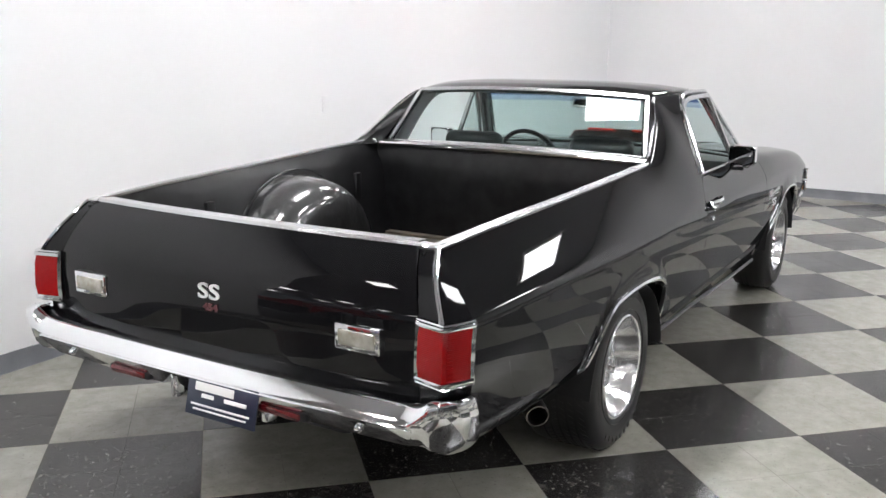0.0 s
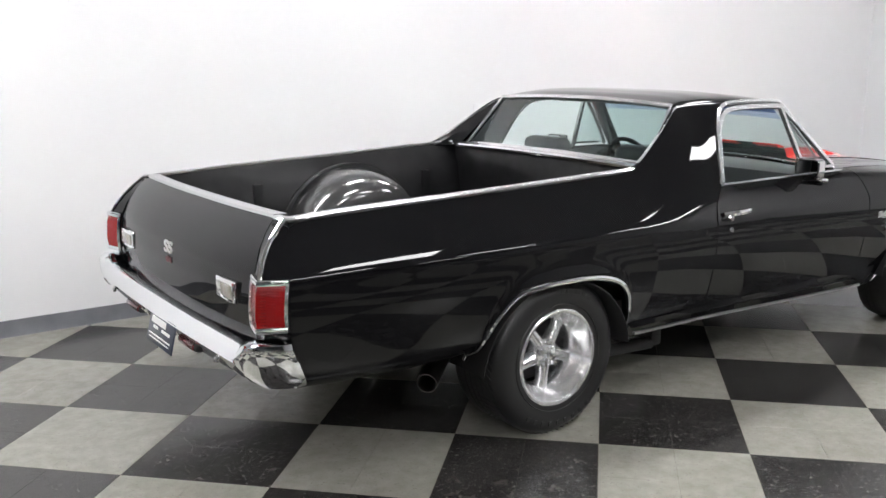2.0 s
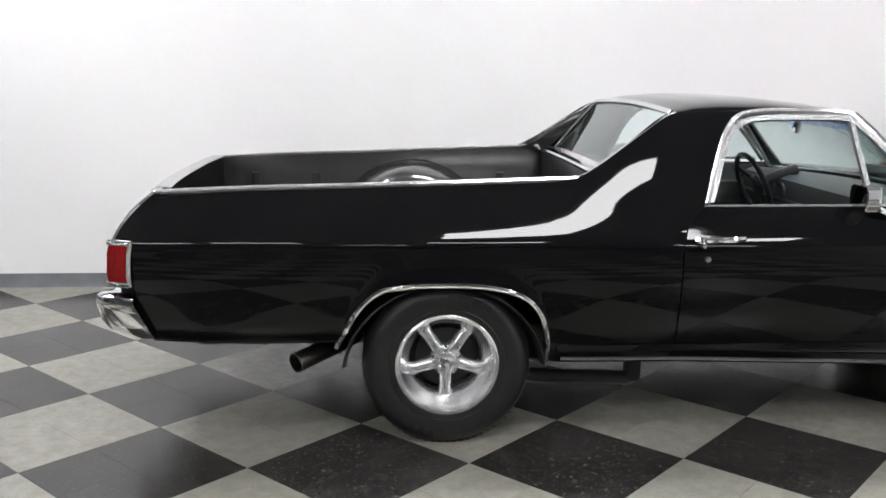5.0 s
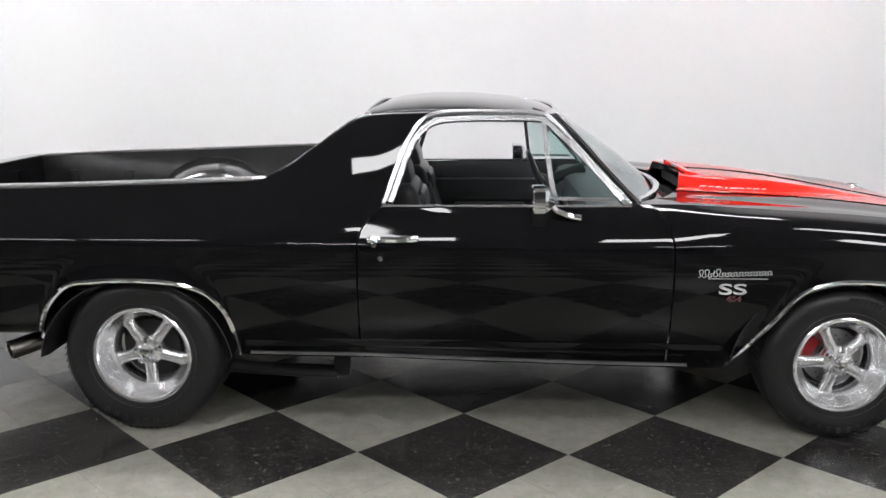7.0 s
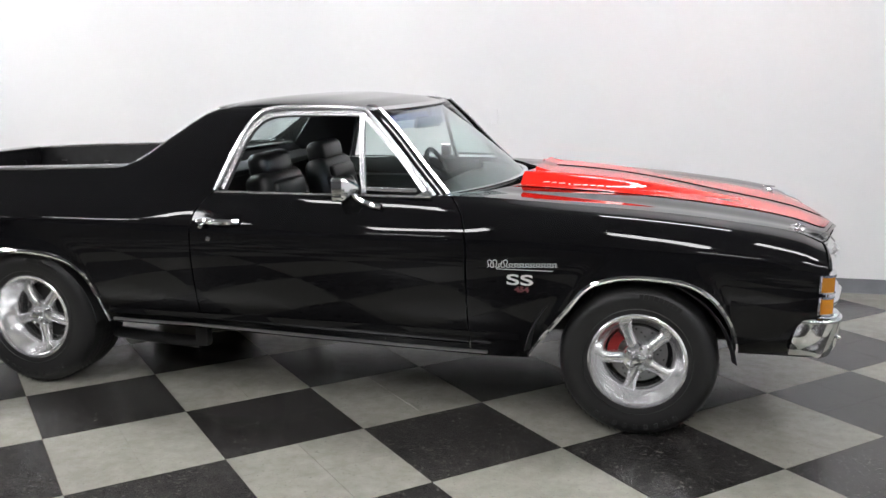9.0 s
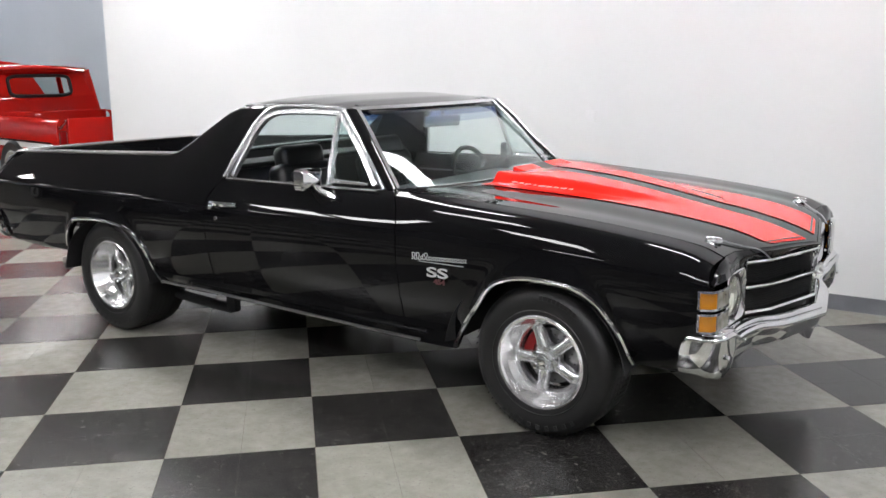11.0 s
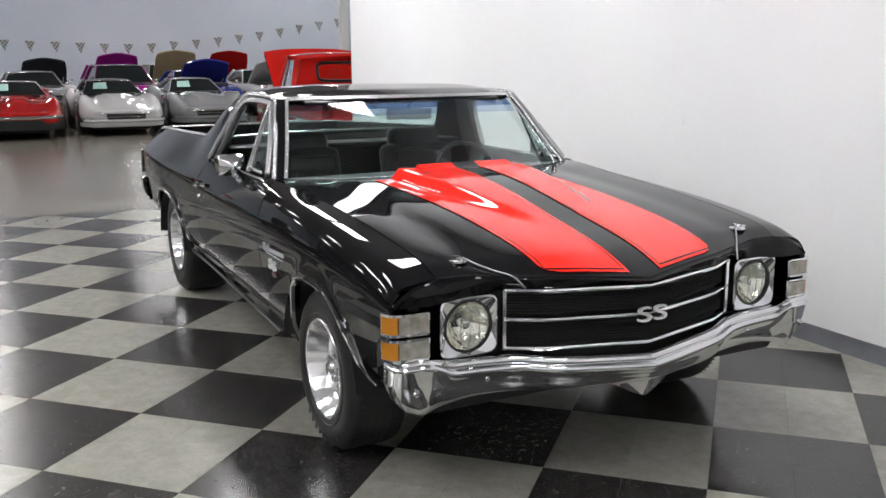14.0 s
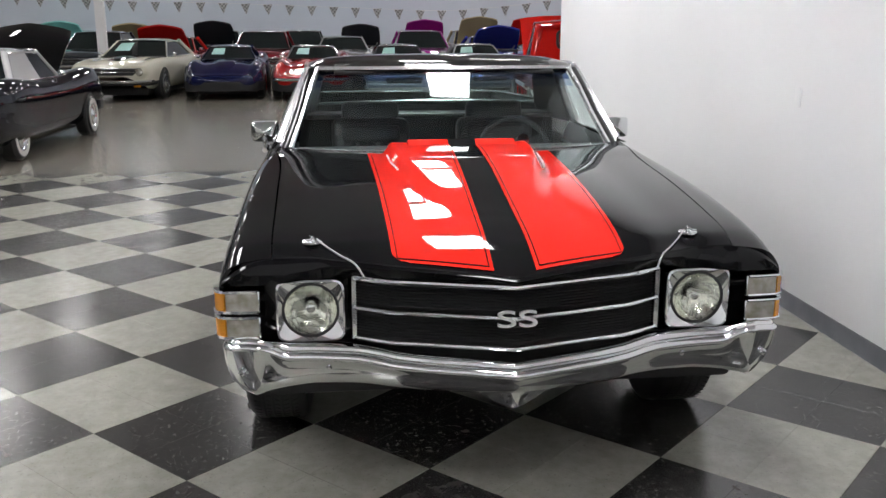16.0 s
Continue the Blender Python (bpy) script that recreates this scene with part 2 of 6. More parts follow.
def joined(*parts):
    verts, faces = [], []
    for v, f in parts:
        b = len(verts)
        verts += list(v)
        faces += [tuple(b + q for q in p) for p in f]
    return verts, faces


def moved(data, m):
    return [m @ Vector(p) for p in data[0]], data[1]


def lerp(a, b, t):
    return a + (b - a) * t


def table(keys, x):
    """Smooth interpolation of rows (x, values...) at x."""
    k = np.array(keys, float)
    i = int(np.clip(np.searchsorted(k[:, 0], x) - 1, 0, len(k) - 2))
    t = min(1.0, max(0.0, (x - k[i, 0]) / (k[i + 1, 0] - k[i, 0])))
    h = k[i + 1, 0] - k[i, 0]

    def slope(j):
        if j == 0:
            return (k[1, 1:] - k[0, 1:]) / (k[1, 0] - k[0, 0])
        if j == len(k) - 1:
            return (k[-1, 1:] - k[-2, 1:]) / (k[-1, 0] - k[-2, 0])
        return (k[j + 1, 1:] - k[j - 1, 1:]) / (k[j + 1, 0] - k[j - 1, 0])

    a, b = k[i, 1:], k[i + 1, 1:]
    return (2 * t ** 3 - 3 * t * t + 1) * a + (t ** 3 - 2 * t * t + t) * h * slope(i) + (3 * t * t - 2 * t ** 3) * b + (t ** 3 - t * t) * h * slope(i + 1)

# ---- the room ----
WALL_Y, WALL_END, END_X, CEIL, HIGH = 1.985, -4.03, 7.05, 3.75, 6.2
HALL = (-31.0, -17.0, 15.0)     # far wall x, near side y, far side y


def slab(name, lo, hi, material, label="", category="", kind="structure"):
    c = [(a + b) / 2 for a, b in zip(lo, hi)]
    ob = box(name, c, [b - a for a, b in zip(lo, hi)], material, None, 0)
    return tagged(ob, label, category, "", kind)


floor = slab("floor", (HALL[0] - 0.3, HALL[1] - 0.3, -0.2), (END_X + 0.3, HALL[2] + 0.3, -0.004), CONCRETE, "polished grey concrete floor of the hall, partly laid with tiles", "floor")
slab("wall_partition", (WALL_END, WALL_Y, -0.004), (END_X, WALL_Y + 0.14, CEIL), WALL, "smooth white painted partition wall behind the pickup car", "wall")
slab("wall_end", (END_X, HALL[1], -0.004), (END_X + 0.2, HALL[2], CEIL), WALL, "smooth white painted end wall", "wall")
slab("wall_far", (HALL[0] - 0.2, HALL[1], -0.004), (HALL[0], HALL[2], HIGH), HALL_WALL, "pale blue-grey painted wall at the far end of the hall", "wall")
# out of view, added dark so that the body side mirrors little light
slab("wall_near_side", (HALL[0], HALL[1] - 0.2, -0.004), (END_X, HALL[1], HIGH), DIM_WALL, "unseen side wall of the hall, coloured dark to stand in for dim light", "wall")
slab("wall_far_side", (HALL[0], HALL[2], -0.004), (END_X, HALL[2] + 0.2, HIGH), HALL_WALL, "pale blue-grey painted side wall of the hall", "wall")
for cx, cy, w, words_on in ((-19.2, -6.97, .23, "slim white painted steel column with a red band, between the parked cars"), (-17.0, 6.82, .20, "slim white painted steel column in the hall behind the red truck")):
    column = slab("column", (cx - .1, cy - w / 2, -.004), (cx + .1, cy + w / 2, HIGH), WALL, words_on, "column")
    if cy < 0:
        box("red_band", (cx, cy, 2.42), (.212, w + .012, .24), mat("red_band_paint", (.45, .02, .02), .5), column, .003, "red painted band")
slab("ceiling", (WALL_END - .2, HALL[1] - 0.2, CEIL), (END_X + 0.2, HALL[2] + 0.2, CEIL + 0.15), CEILING, "grey ceiling of the showroom", "ceiling")
slab("ceiling", (HALL[0] - 0.2, HALL[1] - 0.2, HIGH), (WALL_END - .2, HALL[2] + 0.2, HIGH + 0.15), CEILING, "high grey ceiling of the hall", "ceiling")
slab("wall_fascia", (WALL_END - .2, HALL[1], CEIL + .15), (WALL_END - .05, HALL[2], HIGH), HALL_WALL, "blue-grey painted fascia above the showroom", "wall")


def cove_base(name, path):
    prof = [(0, 0), (0.012, 0), (0.006, 0.012), (0.004, 0.1), (0, 0.102)]
    return tagged(sweep(name, path, prof, COVE), "dark grey vinyl cove base along the white wall", "baseboard", "", "structure")


cove_base("baseboard", [(WALL_END - 0.004, WALL_Y - 0.001, -0.003), (END_X - 0.02, WALL_Y - 0.001, -0.003)])
cove_base("baseboard", [(END_X - 0.001, WALL_Y - 0.02, -0.003), (END_X - 0.001, HALL[1] + 0.1, -0.003)])


def ceiling_light(at, size=(1.2, 0.6), label="recessed white fluorescent ceiling light, switched on", high=CEIL, glow=LAMP):
    t = thing("ceiling_light", label, "ceiling light", (at[0], at[1], high), 0, "ceiling lights")
    a, b = size[0] / 2, size[1] / 2
    path = [(-a, -b, -0.012), (a, -b, -0.012), (a, b, -0.012), (-a, b, -0.012)]
    bars = joined(*[box_data(((p[0] + q[0]) / 2, (p[1] + q[1]) / 2, -0.014), (abs(p[0] - q[0]) + 0.05, abs(p[1] - q[1]) + 0.05, 0.024), 0.004) for p, q in zip(path, path[1:] + path[:1])])
    solid("frame", *bars, FRAME_WHITE, t)
    box("diffuser", (0, 0, -0.012), (size[0] - 0.04, size[1] - 0.04, 0.012), glow, t, 0)
    return t


first = None
bays = [(0.7 + 2.6 * i, y) for i in (-1, 0, 1) for y in (.35, -5.15)] + [(-.6, -9.4), (4.6, -9.4), (5.9, -5.15)] + [(.75, -2.65), (4.8, -3.0)] + [(-3.3, y) for y in (.35, -5.15)]
high_bays = [(-7.1 - 5.2 * i, y) for i in range(5) for y in (-2.4, -7.9, -13.4, 3.1, 8.6, 12.8)]
bays += [(-1.2, 6.0), (3.6, 6.0)]
for x, y in bays:
    if first is None:
        first = ceiling_light((x, y), (1.2, 0.55))
    else:
        copy_thing(first, pose(x, y, CEIL))
first = None
for x, y in high_bays:
    if first is None:
        first = ceiling_light((x, y), (1.2, 0.6), "white fluorescent light on the high hall ceiling", HIGH, LAMP_HALL)
    else:
        copy_thing(first, pose(x, y, HIGH))

ceiling_light((5.9, .35), (0.6, 0.55), "short white fluorescent ceiling light, switched on")

# small bright windows in the far wall
for k, (y0, y1) in enumerate(((13.12, 13.78), (14.02, 14.68))):
    w = box("window_%d" % (k + 1), (HALL[0] + .03, (y0 + y1) / 2, 2.13), (.06, y1 - y0 + .08, .42), FRAME_WHITE, None, .008)
    tagged(w, "small bright daylit window in the hall wall", "window", "", "structure")
    box("pane", (HALL[0] + .063, (y0 + y1) / 2, 2.13), (.012, y1 - y0, .34), DAY, w, 0)

# switch plate and a scuff on the white wall
plate_w = box("switch_plate", (1.735, WALL_Y - .002, 1.18), (.070, .004, .108), WALL, None, .0015)
tagged(plate_w, "white painted blank switch plate on the white wall", "switch plate")

# ---- the pickup car ----
# Its own axes: x ahead from the rear axle, y to its left, z up from the floor.
car = thing("pickup_car", "black classic coupe pickup with red bonnet stripes and chrome trim", "car", (0.0, 0.03, 0.0), 0.43)

# Right-side sections, y outwards: x, then eight (y, z) from the sill's lower edge up and over the shoulder.
SECTIONS = [
    (-1.23, .80, .430, .860, .465, .888, .60, .903, .72, .903, .845, .870, .914, .836, .985, .785, 1.018),
    (-0.80, .83, .420, .890, .455, .918, .58, .934, .71, .932, .848, .894, .928, .854, 1.010, .790, 1.043),
    (-0.35, .85, .422, .908, .46, .938, .58, .953, .71, .951, .846, .909, .934, .866, 1.024, .790, 1.057),
    (0.10, .86, .375, .915, .45, .946, .58, .962, .71, .959, .844, .913, .941, .865, 1.040, .790, 1.074),
    (0.46, .86, .335, .915, .44, .948, .58, .965, .71, .963, .842, .915, .944, .868, 1.047, .800, 1.087),
    (0.56, .86, .333, .915, .44, .949, .58, .966, .71, .964, .840, .926, .934, .885, 1.022, .851, 1.077),
    (0.70, .86, .331, .915, .44, .949, .58, .967, .71, .965, .838, .938, .918, .902, .990, .874, 1.042),
    (0.93, .86, .329, .915, .44, .950, .58, .968, .71, .967, .834, .944, .892, .917, .956, .904, .985),
    (1.50, .86, .311, .915, .44, .951, .58, .969, .71, .968, .832, .941, .895, .907, .964, .885, .988),
    (2.20, .86, .293, .915, .435, .950, .58, .969, .71, .967, .830, .938, .896, .900, .962, .855, .990),
    (2.50, .86, .296, .912, .43, .949, .58, .968, .71, .965, .826, .938, .900, .905, .950, .815, .972),
    (3.00, .86, .345, .908, .43, .948, .58, .965, .70, .961, .812, .932, .880, .900, .921, .795, .938),
    (3.35, .86, .375, .905, .43, .944, .56, .959, .68, .955, .792, .925, .852, .893, .886, .785, .900),
    (3.56, .85, .385, .895, .43, .938, .55, .952, .66, .949, .770, .922, .820, .888, .850, .780, .866),
    (3.65, .84, .390, .885, .43, .930, .55, .947, .65, .945, .755, .918, .796, .882, .818, .775, .830),
]
REAR_ARCH = [(-.455, .40), (-.425, .47), (-.37, .575), (-.285, .658), (-.20, .677), (-.06, .686), (.10, .682), (.22, .663), (.31, .622), (.37, .545), (.398, .45), (.405, .335)]
FRONT_ARCH = [(2.475, .305), (2.54, .40), (2.645, .535), (2.72, .632), (2.80, .672), (2.90, .690), (3.03, .688), (3.13, .672), (3.22, .622), (3.29, .525), (3.322, .43), (3.328, .375)]


def section(x, n=40):
    """The profile at x: the crease (point 4) and the shoulder's edge (point 6) are turned tightly."""
    p = table(SECTIONS, x).reshape(8, 2)
    near = lambda a, b, t: p[a] + (p[b] - p[a]) * t
    return smoothed([p[0], p[1], p[2], p[3], near(4, 3, .14), near(4, 5, .22), p[5], near(6, 5, .22), near(6, 7, .30), p[7]], n)


def arch_z(x, arch):
    a = np.array(arch)
    return float(np.interp(x, a[:, 0], a[:, 1])) if a[0, 0] < x < a[-1, 0] else -1.0


FLARE = .011


def flared(y, z, low, x, arch):
    """The body side swells outwards towards the wheel opening's lip."""
    mid, half = (arch[0][0] + arch[-1][0]) / 2, (arch[-1][0] - arch[0][0]) / 2
    k = min(1.0, max(0.0, 1.0 - abs(x - mid) / half) * 6.0)
    return y + FLARE * k * math.exp(-((z - low) / .045) ** 2)


def side_panel(xs, arch=None, shift=None, n=26):
    """Columns of a body side from the lower edge up; shift(x, z) moves points along the car to follow a seam."""
    rows = []
    for x in xs:
        s = section(x, 90)
        low = arch_z(x, arch) if arch else -1.0
        if low > 0:
            k = np.argmax(s[:, 1] >= low)
            first = s[k - 1] + (s[k] - s[k - 1]) * (low - s[k - 1, 1]) / max(1e-6, s[k, 1] - s[k - 1, 1]) if k else s[0]
            s = np.vstack([first, s[k:]])
        k = int(np.argmax(s[:, 1] >= 0.70))
        s = np.vstack([resample(s[:k + 1], 11)[:-1], resample(s[k:], n - 6)])
        row = [(x + (shift(x, z) if shift else 0.0), flared(y, z, low, x, arch) if low > 0 else y, z) for y, z in s]
        d = 0.035 if low > 0 else 0.02       # the lip turned inwards
        row = [(row[0][0], row[0][1] - d, row[0][2] + 0.002)] + row
        rows.append(row)
    # seam edges turned inwards
    rows = [[(p[0] + 0.001, p[1] - 0.016, p[2]) for p in rows[0]]] + rows + [[(p[0] - 0.001, p[1] - 0.016, p[2]) for p in rows[-1]]]
    return rows


def columns(a, b, step, arch=None):
    xs = list(np.arange(a, b, step)) + [b]
    if arch:
        pts = smoothed(arch, 60)[:, 0]
        xs = [x for x in xs if x < pts[0] - 0.01 or x > pts[-1] + 0.01] + [x for x in pts if a < x < b]
        xs += [pts[0] - 1e-4, pts[-1] + 1e-4]
    return sorted(xs)


def gap_rear(z):
    return float(np.interp(z, [.84, .90, .95, .985], [0, .018, .055, .095]))


def gap_front(z):
    return float(np.interp(z, [.80, .86, .92, .96, .99], [0, -.006, -.025, -.050, -.085]))


def rear_edge(z):
    return float(np.interp(z, [.46, .55, .66, .85, .93, 1.02], [.05, .03, .0, .0, .03, .085]))


def quarter_shift(x, z):
    r = max(0.0, (-.75 - x) / .48) ** 2 * rear_edge(z)
    return r + max(0.0, (x - .6) / .33) ** 2 * gap_rear(z)


def door_shift(x, z):
    a, b = max(0.0, (1.3 - x) / .37) ** 2, max(0.0, (x - 1.85) / .365) ** 2
    return min(1, a) * gap_rear(z) + min(1, b) * gap_front(z)


def fender_shift(x, z):
    nose = float(np.interp(z, [.38, .5, .58, .74, .80], [-.12, -.07, -.01, 0, -.01]))
    return max(0.0, (2.6 - x) / .38) ** 2 * gap_front(z) + max(0.0, (x - 3.3) / .36) ** 2 * nose


# height of the sail's inner edge along the car, and of the roof's side after it
SAIL_Z = [(.46, 1.087), (.54, 1.102), (.62, 1.142), (.70, 1.194), (.78, 1.246), (.86, 1.298), (.92, 1.334), (.965, 1.350), (1.05, 1.358), (1.15, 1.361), (1.26, 1.362)]
RAIL = [(-1.23, .738, 1.026), (-.80, .758, 1.047), (-.35, .774, 1.060), (.10, .786, 1.075), (.46, .792, 1.087), (1.30, .796, 1.10)]
PILLAR = [(.80, .972), (.834, .964), (.905, .940), (.99, .900), (1.09, .854), (1.19, .808), (1.26, .773), (1.31, .746), (1.34, .727), (1.362, .708)]
WINDOW_X = [(.834, .926), (.90, .944), (.95, .984), (.99, 1.025), (1.09, 1.062), (1.19, 1.10), (1.26, 1.132), (1.31, 1.166), (1.34, 1.202), (1.355, 1.232), (1.362, 1.26)]

WINDOW_REAR = [(x, float(np.interp(z, [q[0] for q in PILLAR], [q[1] for q in PILLAR])) - .003, z) for z, x in WINDOW_X[3:]]


def shoulder_y(x, z):
    """Half width of the upper body side: the box's rounded shoulder flows into the leaning sail."""
    c = table(SECTIONS, min(x, .46)).reshape(8, 2)[4]
    ry, rz = table(RAIL, x)
    h = rz - c[1]
    v = (z - c[1]) / h
    # a tight bend above the crease, then an almost flat lean up to the rail
    g = (v - .05 + .05 * math.exp(-v / .07)) / .95
    a = c[0] + (ry - c[0]) * (.93 * g + .07 * g * g if g < 1 else 1 + 1.07 * (g - 1))
    # the greenhouse narrows towards the rear window
    back = min(1.0, max(0.0, (1.24 - x) / .28))
    b = float(table(PILLAR, z)[0]) - .048 * back * back * (3 - 2 * back) * min(1.0, max(0.0, (z - 1.0) / .35)) ** 2
    t = min(1.0, max(0.0, (x - .30) / .74))
    t = t * t * t * (t * (6 * t - 15) + 10)
    return lerp(a, b, t)


def top_point(u):
    """Upper end of a quarter panel column: on the rail, the sail's edge or the roof's side."""
    if u <= .46:
        y, z = table(RAIL, u)
        return np.array((u, y, z))
    x = lerp(.46, 1.26, ((u - .46) / .465) ** 1.0)
    z = float(table(SAIL_Z, x)[0])
    return np.array((x, shoulder_y(x, z), z))


SAIL_LINE = [tuple(top_point(u)) for u in np.linspace(.47, .753, 14)]


def quarter_column(u, n=64):
    """One column of the quarter panel and sail in one sweep: sill, crease, shoulder, top edge."""
    p = table(SECTIONS, u).reshape(8, 2)
    top = top_point(u)
    c = p[4]
    w = min(1.0, max(0.0, (u - .55) / .375))
    w = w * w * (3 - 2 * w)
    low = smoothed([p[0], p[1], p[2], p[3], c + (p[3] - c) * .14, c + (p[3] - c) * .04], n // 2)
    out = [(u + quarter_shift(u, min(z, .84) if u > .46 else z), y, z) for y, z in low]
    for v in np.linspace(.08, 1, n - n // 2) ** 1.3:
        z = lerp(c[1], top[2], v)
        if u <= .46:
            x = u + quarter_shift(u, z)
            y = shoulder_y(u, z)
        else:
            h = (float(table(WINDOW_X, z)[0]) - .926) / (1.26 - .926)
            x = u + (top[0] - u) * lerp(v, h, w)
            y = shoulder_y(x, z)
        out.append((x, y, z))
    # the edge rolls over inwards
    e = out[-1]
    out.append((e[0], e[1] - .007, e[2] + .002))
    return np.array(out)


def quarter_rows(us, arch):
    rows = []
    for u in us:
        s = quarter_column(u, 120)
        low = arch_z(u, arch)
        if low > 0:
            k = int(np.argmax(s[:, 2] >= low))
            if k:
                s = np.vstack([s[k - 1] + (s[k] - s[k - 1]) * (low - s[k - 1, 2]) / max(1e-6, s[k, 2] - s[k - 1, 2]), s[k:]])
        k = int(np.argmax(s[:, 2] >= .70))
        s = np.vstack([resample(s[:k + 1], 11)[:-1], resample(s[k:], 34)])
        d = .035 if low > 0 else .02
        row = [(a, flared(b, c, low, u, arch) if low > 0 else b, c) for a, b, c in s]
        rows.append([(row[0][0], row[0][1] - d, row[0][2] + .002)] + row)
    return [[(q[0] + .001, q[1] - .016, q[2]) for q in rows[0]]] + rows + [[(q[0] - .001, q[1] - .016, q[2]) for q in rows[-1]]]


sides = {}
for s, word in ((-1, "right"), (1, "left")):
    rows = [flip(r, s) for r in quarter_rows(columns(-1.23, .46, .05, REAR_ARCH) + list(np.linspace(.48, .925, 32)), REAR_ARCH)]
    v, fo = sheet_data(rows)
    v2, fi = sheet_data([[(a, b - .004 * s, c) for a, b, c in r] for r in rows], base=len(v))
    n, k = len(rows), len(rows[0])
    rim = list(range(k)) + [i * k + k - 1 for i in range(1, n)] + [(n - 1) * k + j for j in range(k - 2, -1, -1)] + [i * k for i in range(n - 2, 0, -1)]
    q = solid("quarter_panel", v + v2, fo + fi + [(a, b, len(v) + b, len(v) + a) for a, b in zip(rim, rim[1:] + rim[:1])], PAINT, car)
    d = sheet("door", [flip(r, s) for r in side_panel(columns(.932, 2.214, .05), None, door_shift)], PAINT, car)
    f = sheet("fender", [flip(r, s) for r in side_panel(columns(2.221, 3.65, .045, FRONT_ARCH), FRONT_ARCH, fender_shift)], PAINT, car)
    sides[s] = q, d, f
    # sill strip and wheel arch trims
    for arch, owner in ((REAR_ARCH, q), (FRONT_ARCH, f)):
        path = []
        for x, z in smoothed(arch, 44):
            sec = section(x, 90)
            y = float(np.interp(z, sec[:40, 1], sec[:40, 0]))
            path.append((x, (flared(y, z, z, x, arch) + .002) * s, z + .004))
        sweep("arch_trim", path, [(-.010, -.009), (.006, -.009), (.009, 0), (.006, .009), (-.006, .009)] if s < 0 else [(.010, -.009), (-.006, -.009), (-.009, 0), (-.006, .009), (.006, .009)], CHROME, owner, lambda p, a=arch: (p[0] - (a[0][0] + a[-1][0]) / 2, 0, p[2] - .33))
    sweep("sill_moulding", [(x, s * .905, table(SECTIONS, x)[3] - .035) for x in np.linspace(.44, 2.44, 24)], [(-.006, -.012), (.006, -.012), (.006, .012), (-.006, .012)], PAINT, car)
    sweep("sill_trim", [(x, s * .903, table(SECTIONS, x)[1] + .028) for x in np.linspace(.46, 2.30, 24)], [(-.005, -.006), (.006, -.006), (.006, .006), (-.005, .006)], STEEL, car)


# ---- roof ----
def roof_rows(n=26, k=41):
    rows = []
    for i in range(n):
        u = i / (n - 1)
        row = []
        for j in range(k):
            v = math.sin(math.pi / 2 * (-1 + 2 * j / (k - 1)))
            x0, x1 = .963 - .006 * (1 - v * v), 1.735 + .070 * (1 - v * v)
            x = lerp(x0, x1, u)
            e = float(np.interp(lerp(.965, 1.735, u), [.965, 1.05, 1.15, 1.26, 1.5, 1.68, 1.735], [shoulder_y(.965, 1.35) - .004, shoulder_y(1.05, 1.358) - .004, shoulder_y(1.15, 1.361) - .004, .703, .710, .690, .655]))
            edge = float(np.interp(u, [0, .1, .25, .5, .8, .95, 1], [1.347, 1.356, 1.361, 1.364, 1.360, 1.346, 1.336]))
            crown = float(np.interp(u, [0, .12, .3, .55, .8, .95, 1], [.026, .040, .048, .044, .027, .011, .006]))
            row.append((x, e * v, edge + crown * max(0.0, 1 - abs(v) ** 3.6) ** .55))
        rows.append(row)
    return rows


roof = sheet("roof", roof_rows(), PAINT, car)
for s in (-1, 1):
    # drip rail over the window and down the windscreen pillar
    rear = [q for q in quarter_column(.925, 80) if .99 < q[2] < 1.359]
    rail = smoothed([(q[0] + .004, (q[1] + .004) * s, q[2]) for q in rear[::2]] + [(1.30, .716 * s, 1.362), (1.45, .720 * s, 1.364), (1.62, .714 * s, 1.360), (1.71, .702 * s, 1.350)], 48)
    sweep("drip_rail", rail, [(-.007, -.010), (.008, -.010), (.010, .004), (0, .012), (-.008, .006)], TRIM, roof, lambda p: (0, .6 * (1 if p[1] > 0 else -1), 1))
    pillar = smoothed([(1.705, .703 * s, 1.352), (1.80, .737 * s, 1.262), (1.92, .780 * s, 1.130), (2.055, .834 * s, .990)], 16)
    sweep("pillar_trim", pillar, [(-.007, -.010), (.007, -.010), (.007, .008), (-.007, .008)], TRIM, roof, (0, s, .25))
    post = [[(a[0] + o, a[1] + q * s, a[2]) for a, o, q in ((p, .012, -.002), (p, .035, -.018), (p, .042, -.045))] for p in [Vector(t) for t in pillar]]
    sheet("windscreen_pillar", post, PAINT, roof, "", .008)
    sweep("windscreen_trim", [(q[0] + .046, q[1] - .048 * s, q[2] + .004) for q in pillar], [(-.008, -.004), (.008, -.004), (.008, .004), (-.008, .004)], TRIM, roof, (.6, s * .5, .6))


# ---- glass ----
def pane(name, rows, owner, label=""):
    ob = sheet(name, rows, GLASS, owner, label, 0.004)
    ob.visible_shadow = False
    return ob


def ws_top(v):
    return Vector((1.790 - .075 * v * v, .652 * v, 1.345 - .003 * v * v))


def ws_low(v):
    return Vector((2.285 - .255 * abs(v) ** 2.2, .785 * v, .985 - .012 * v * v))


def windscreen_rows(n=14, k=21):
    return [[tuple(ws_top(v).lerp(ws_low(v), u) + Vector((.03, 0, .03)) * 4 * u * (1 - u) * .25) for v in np.linspace(-1, 1, k)] for u in np.linspace(0, 1, n)]


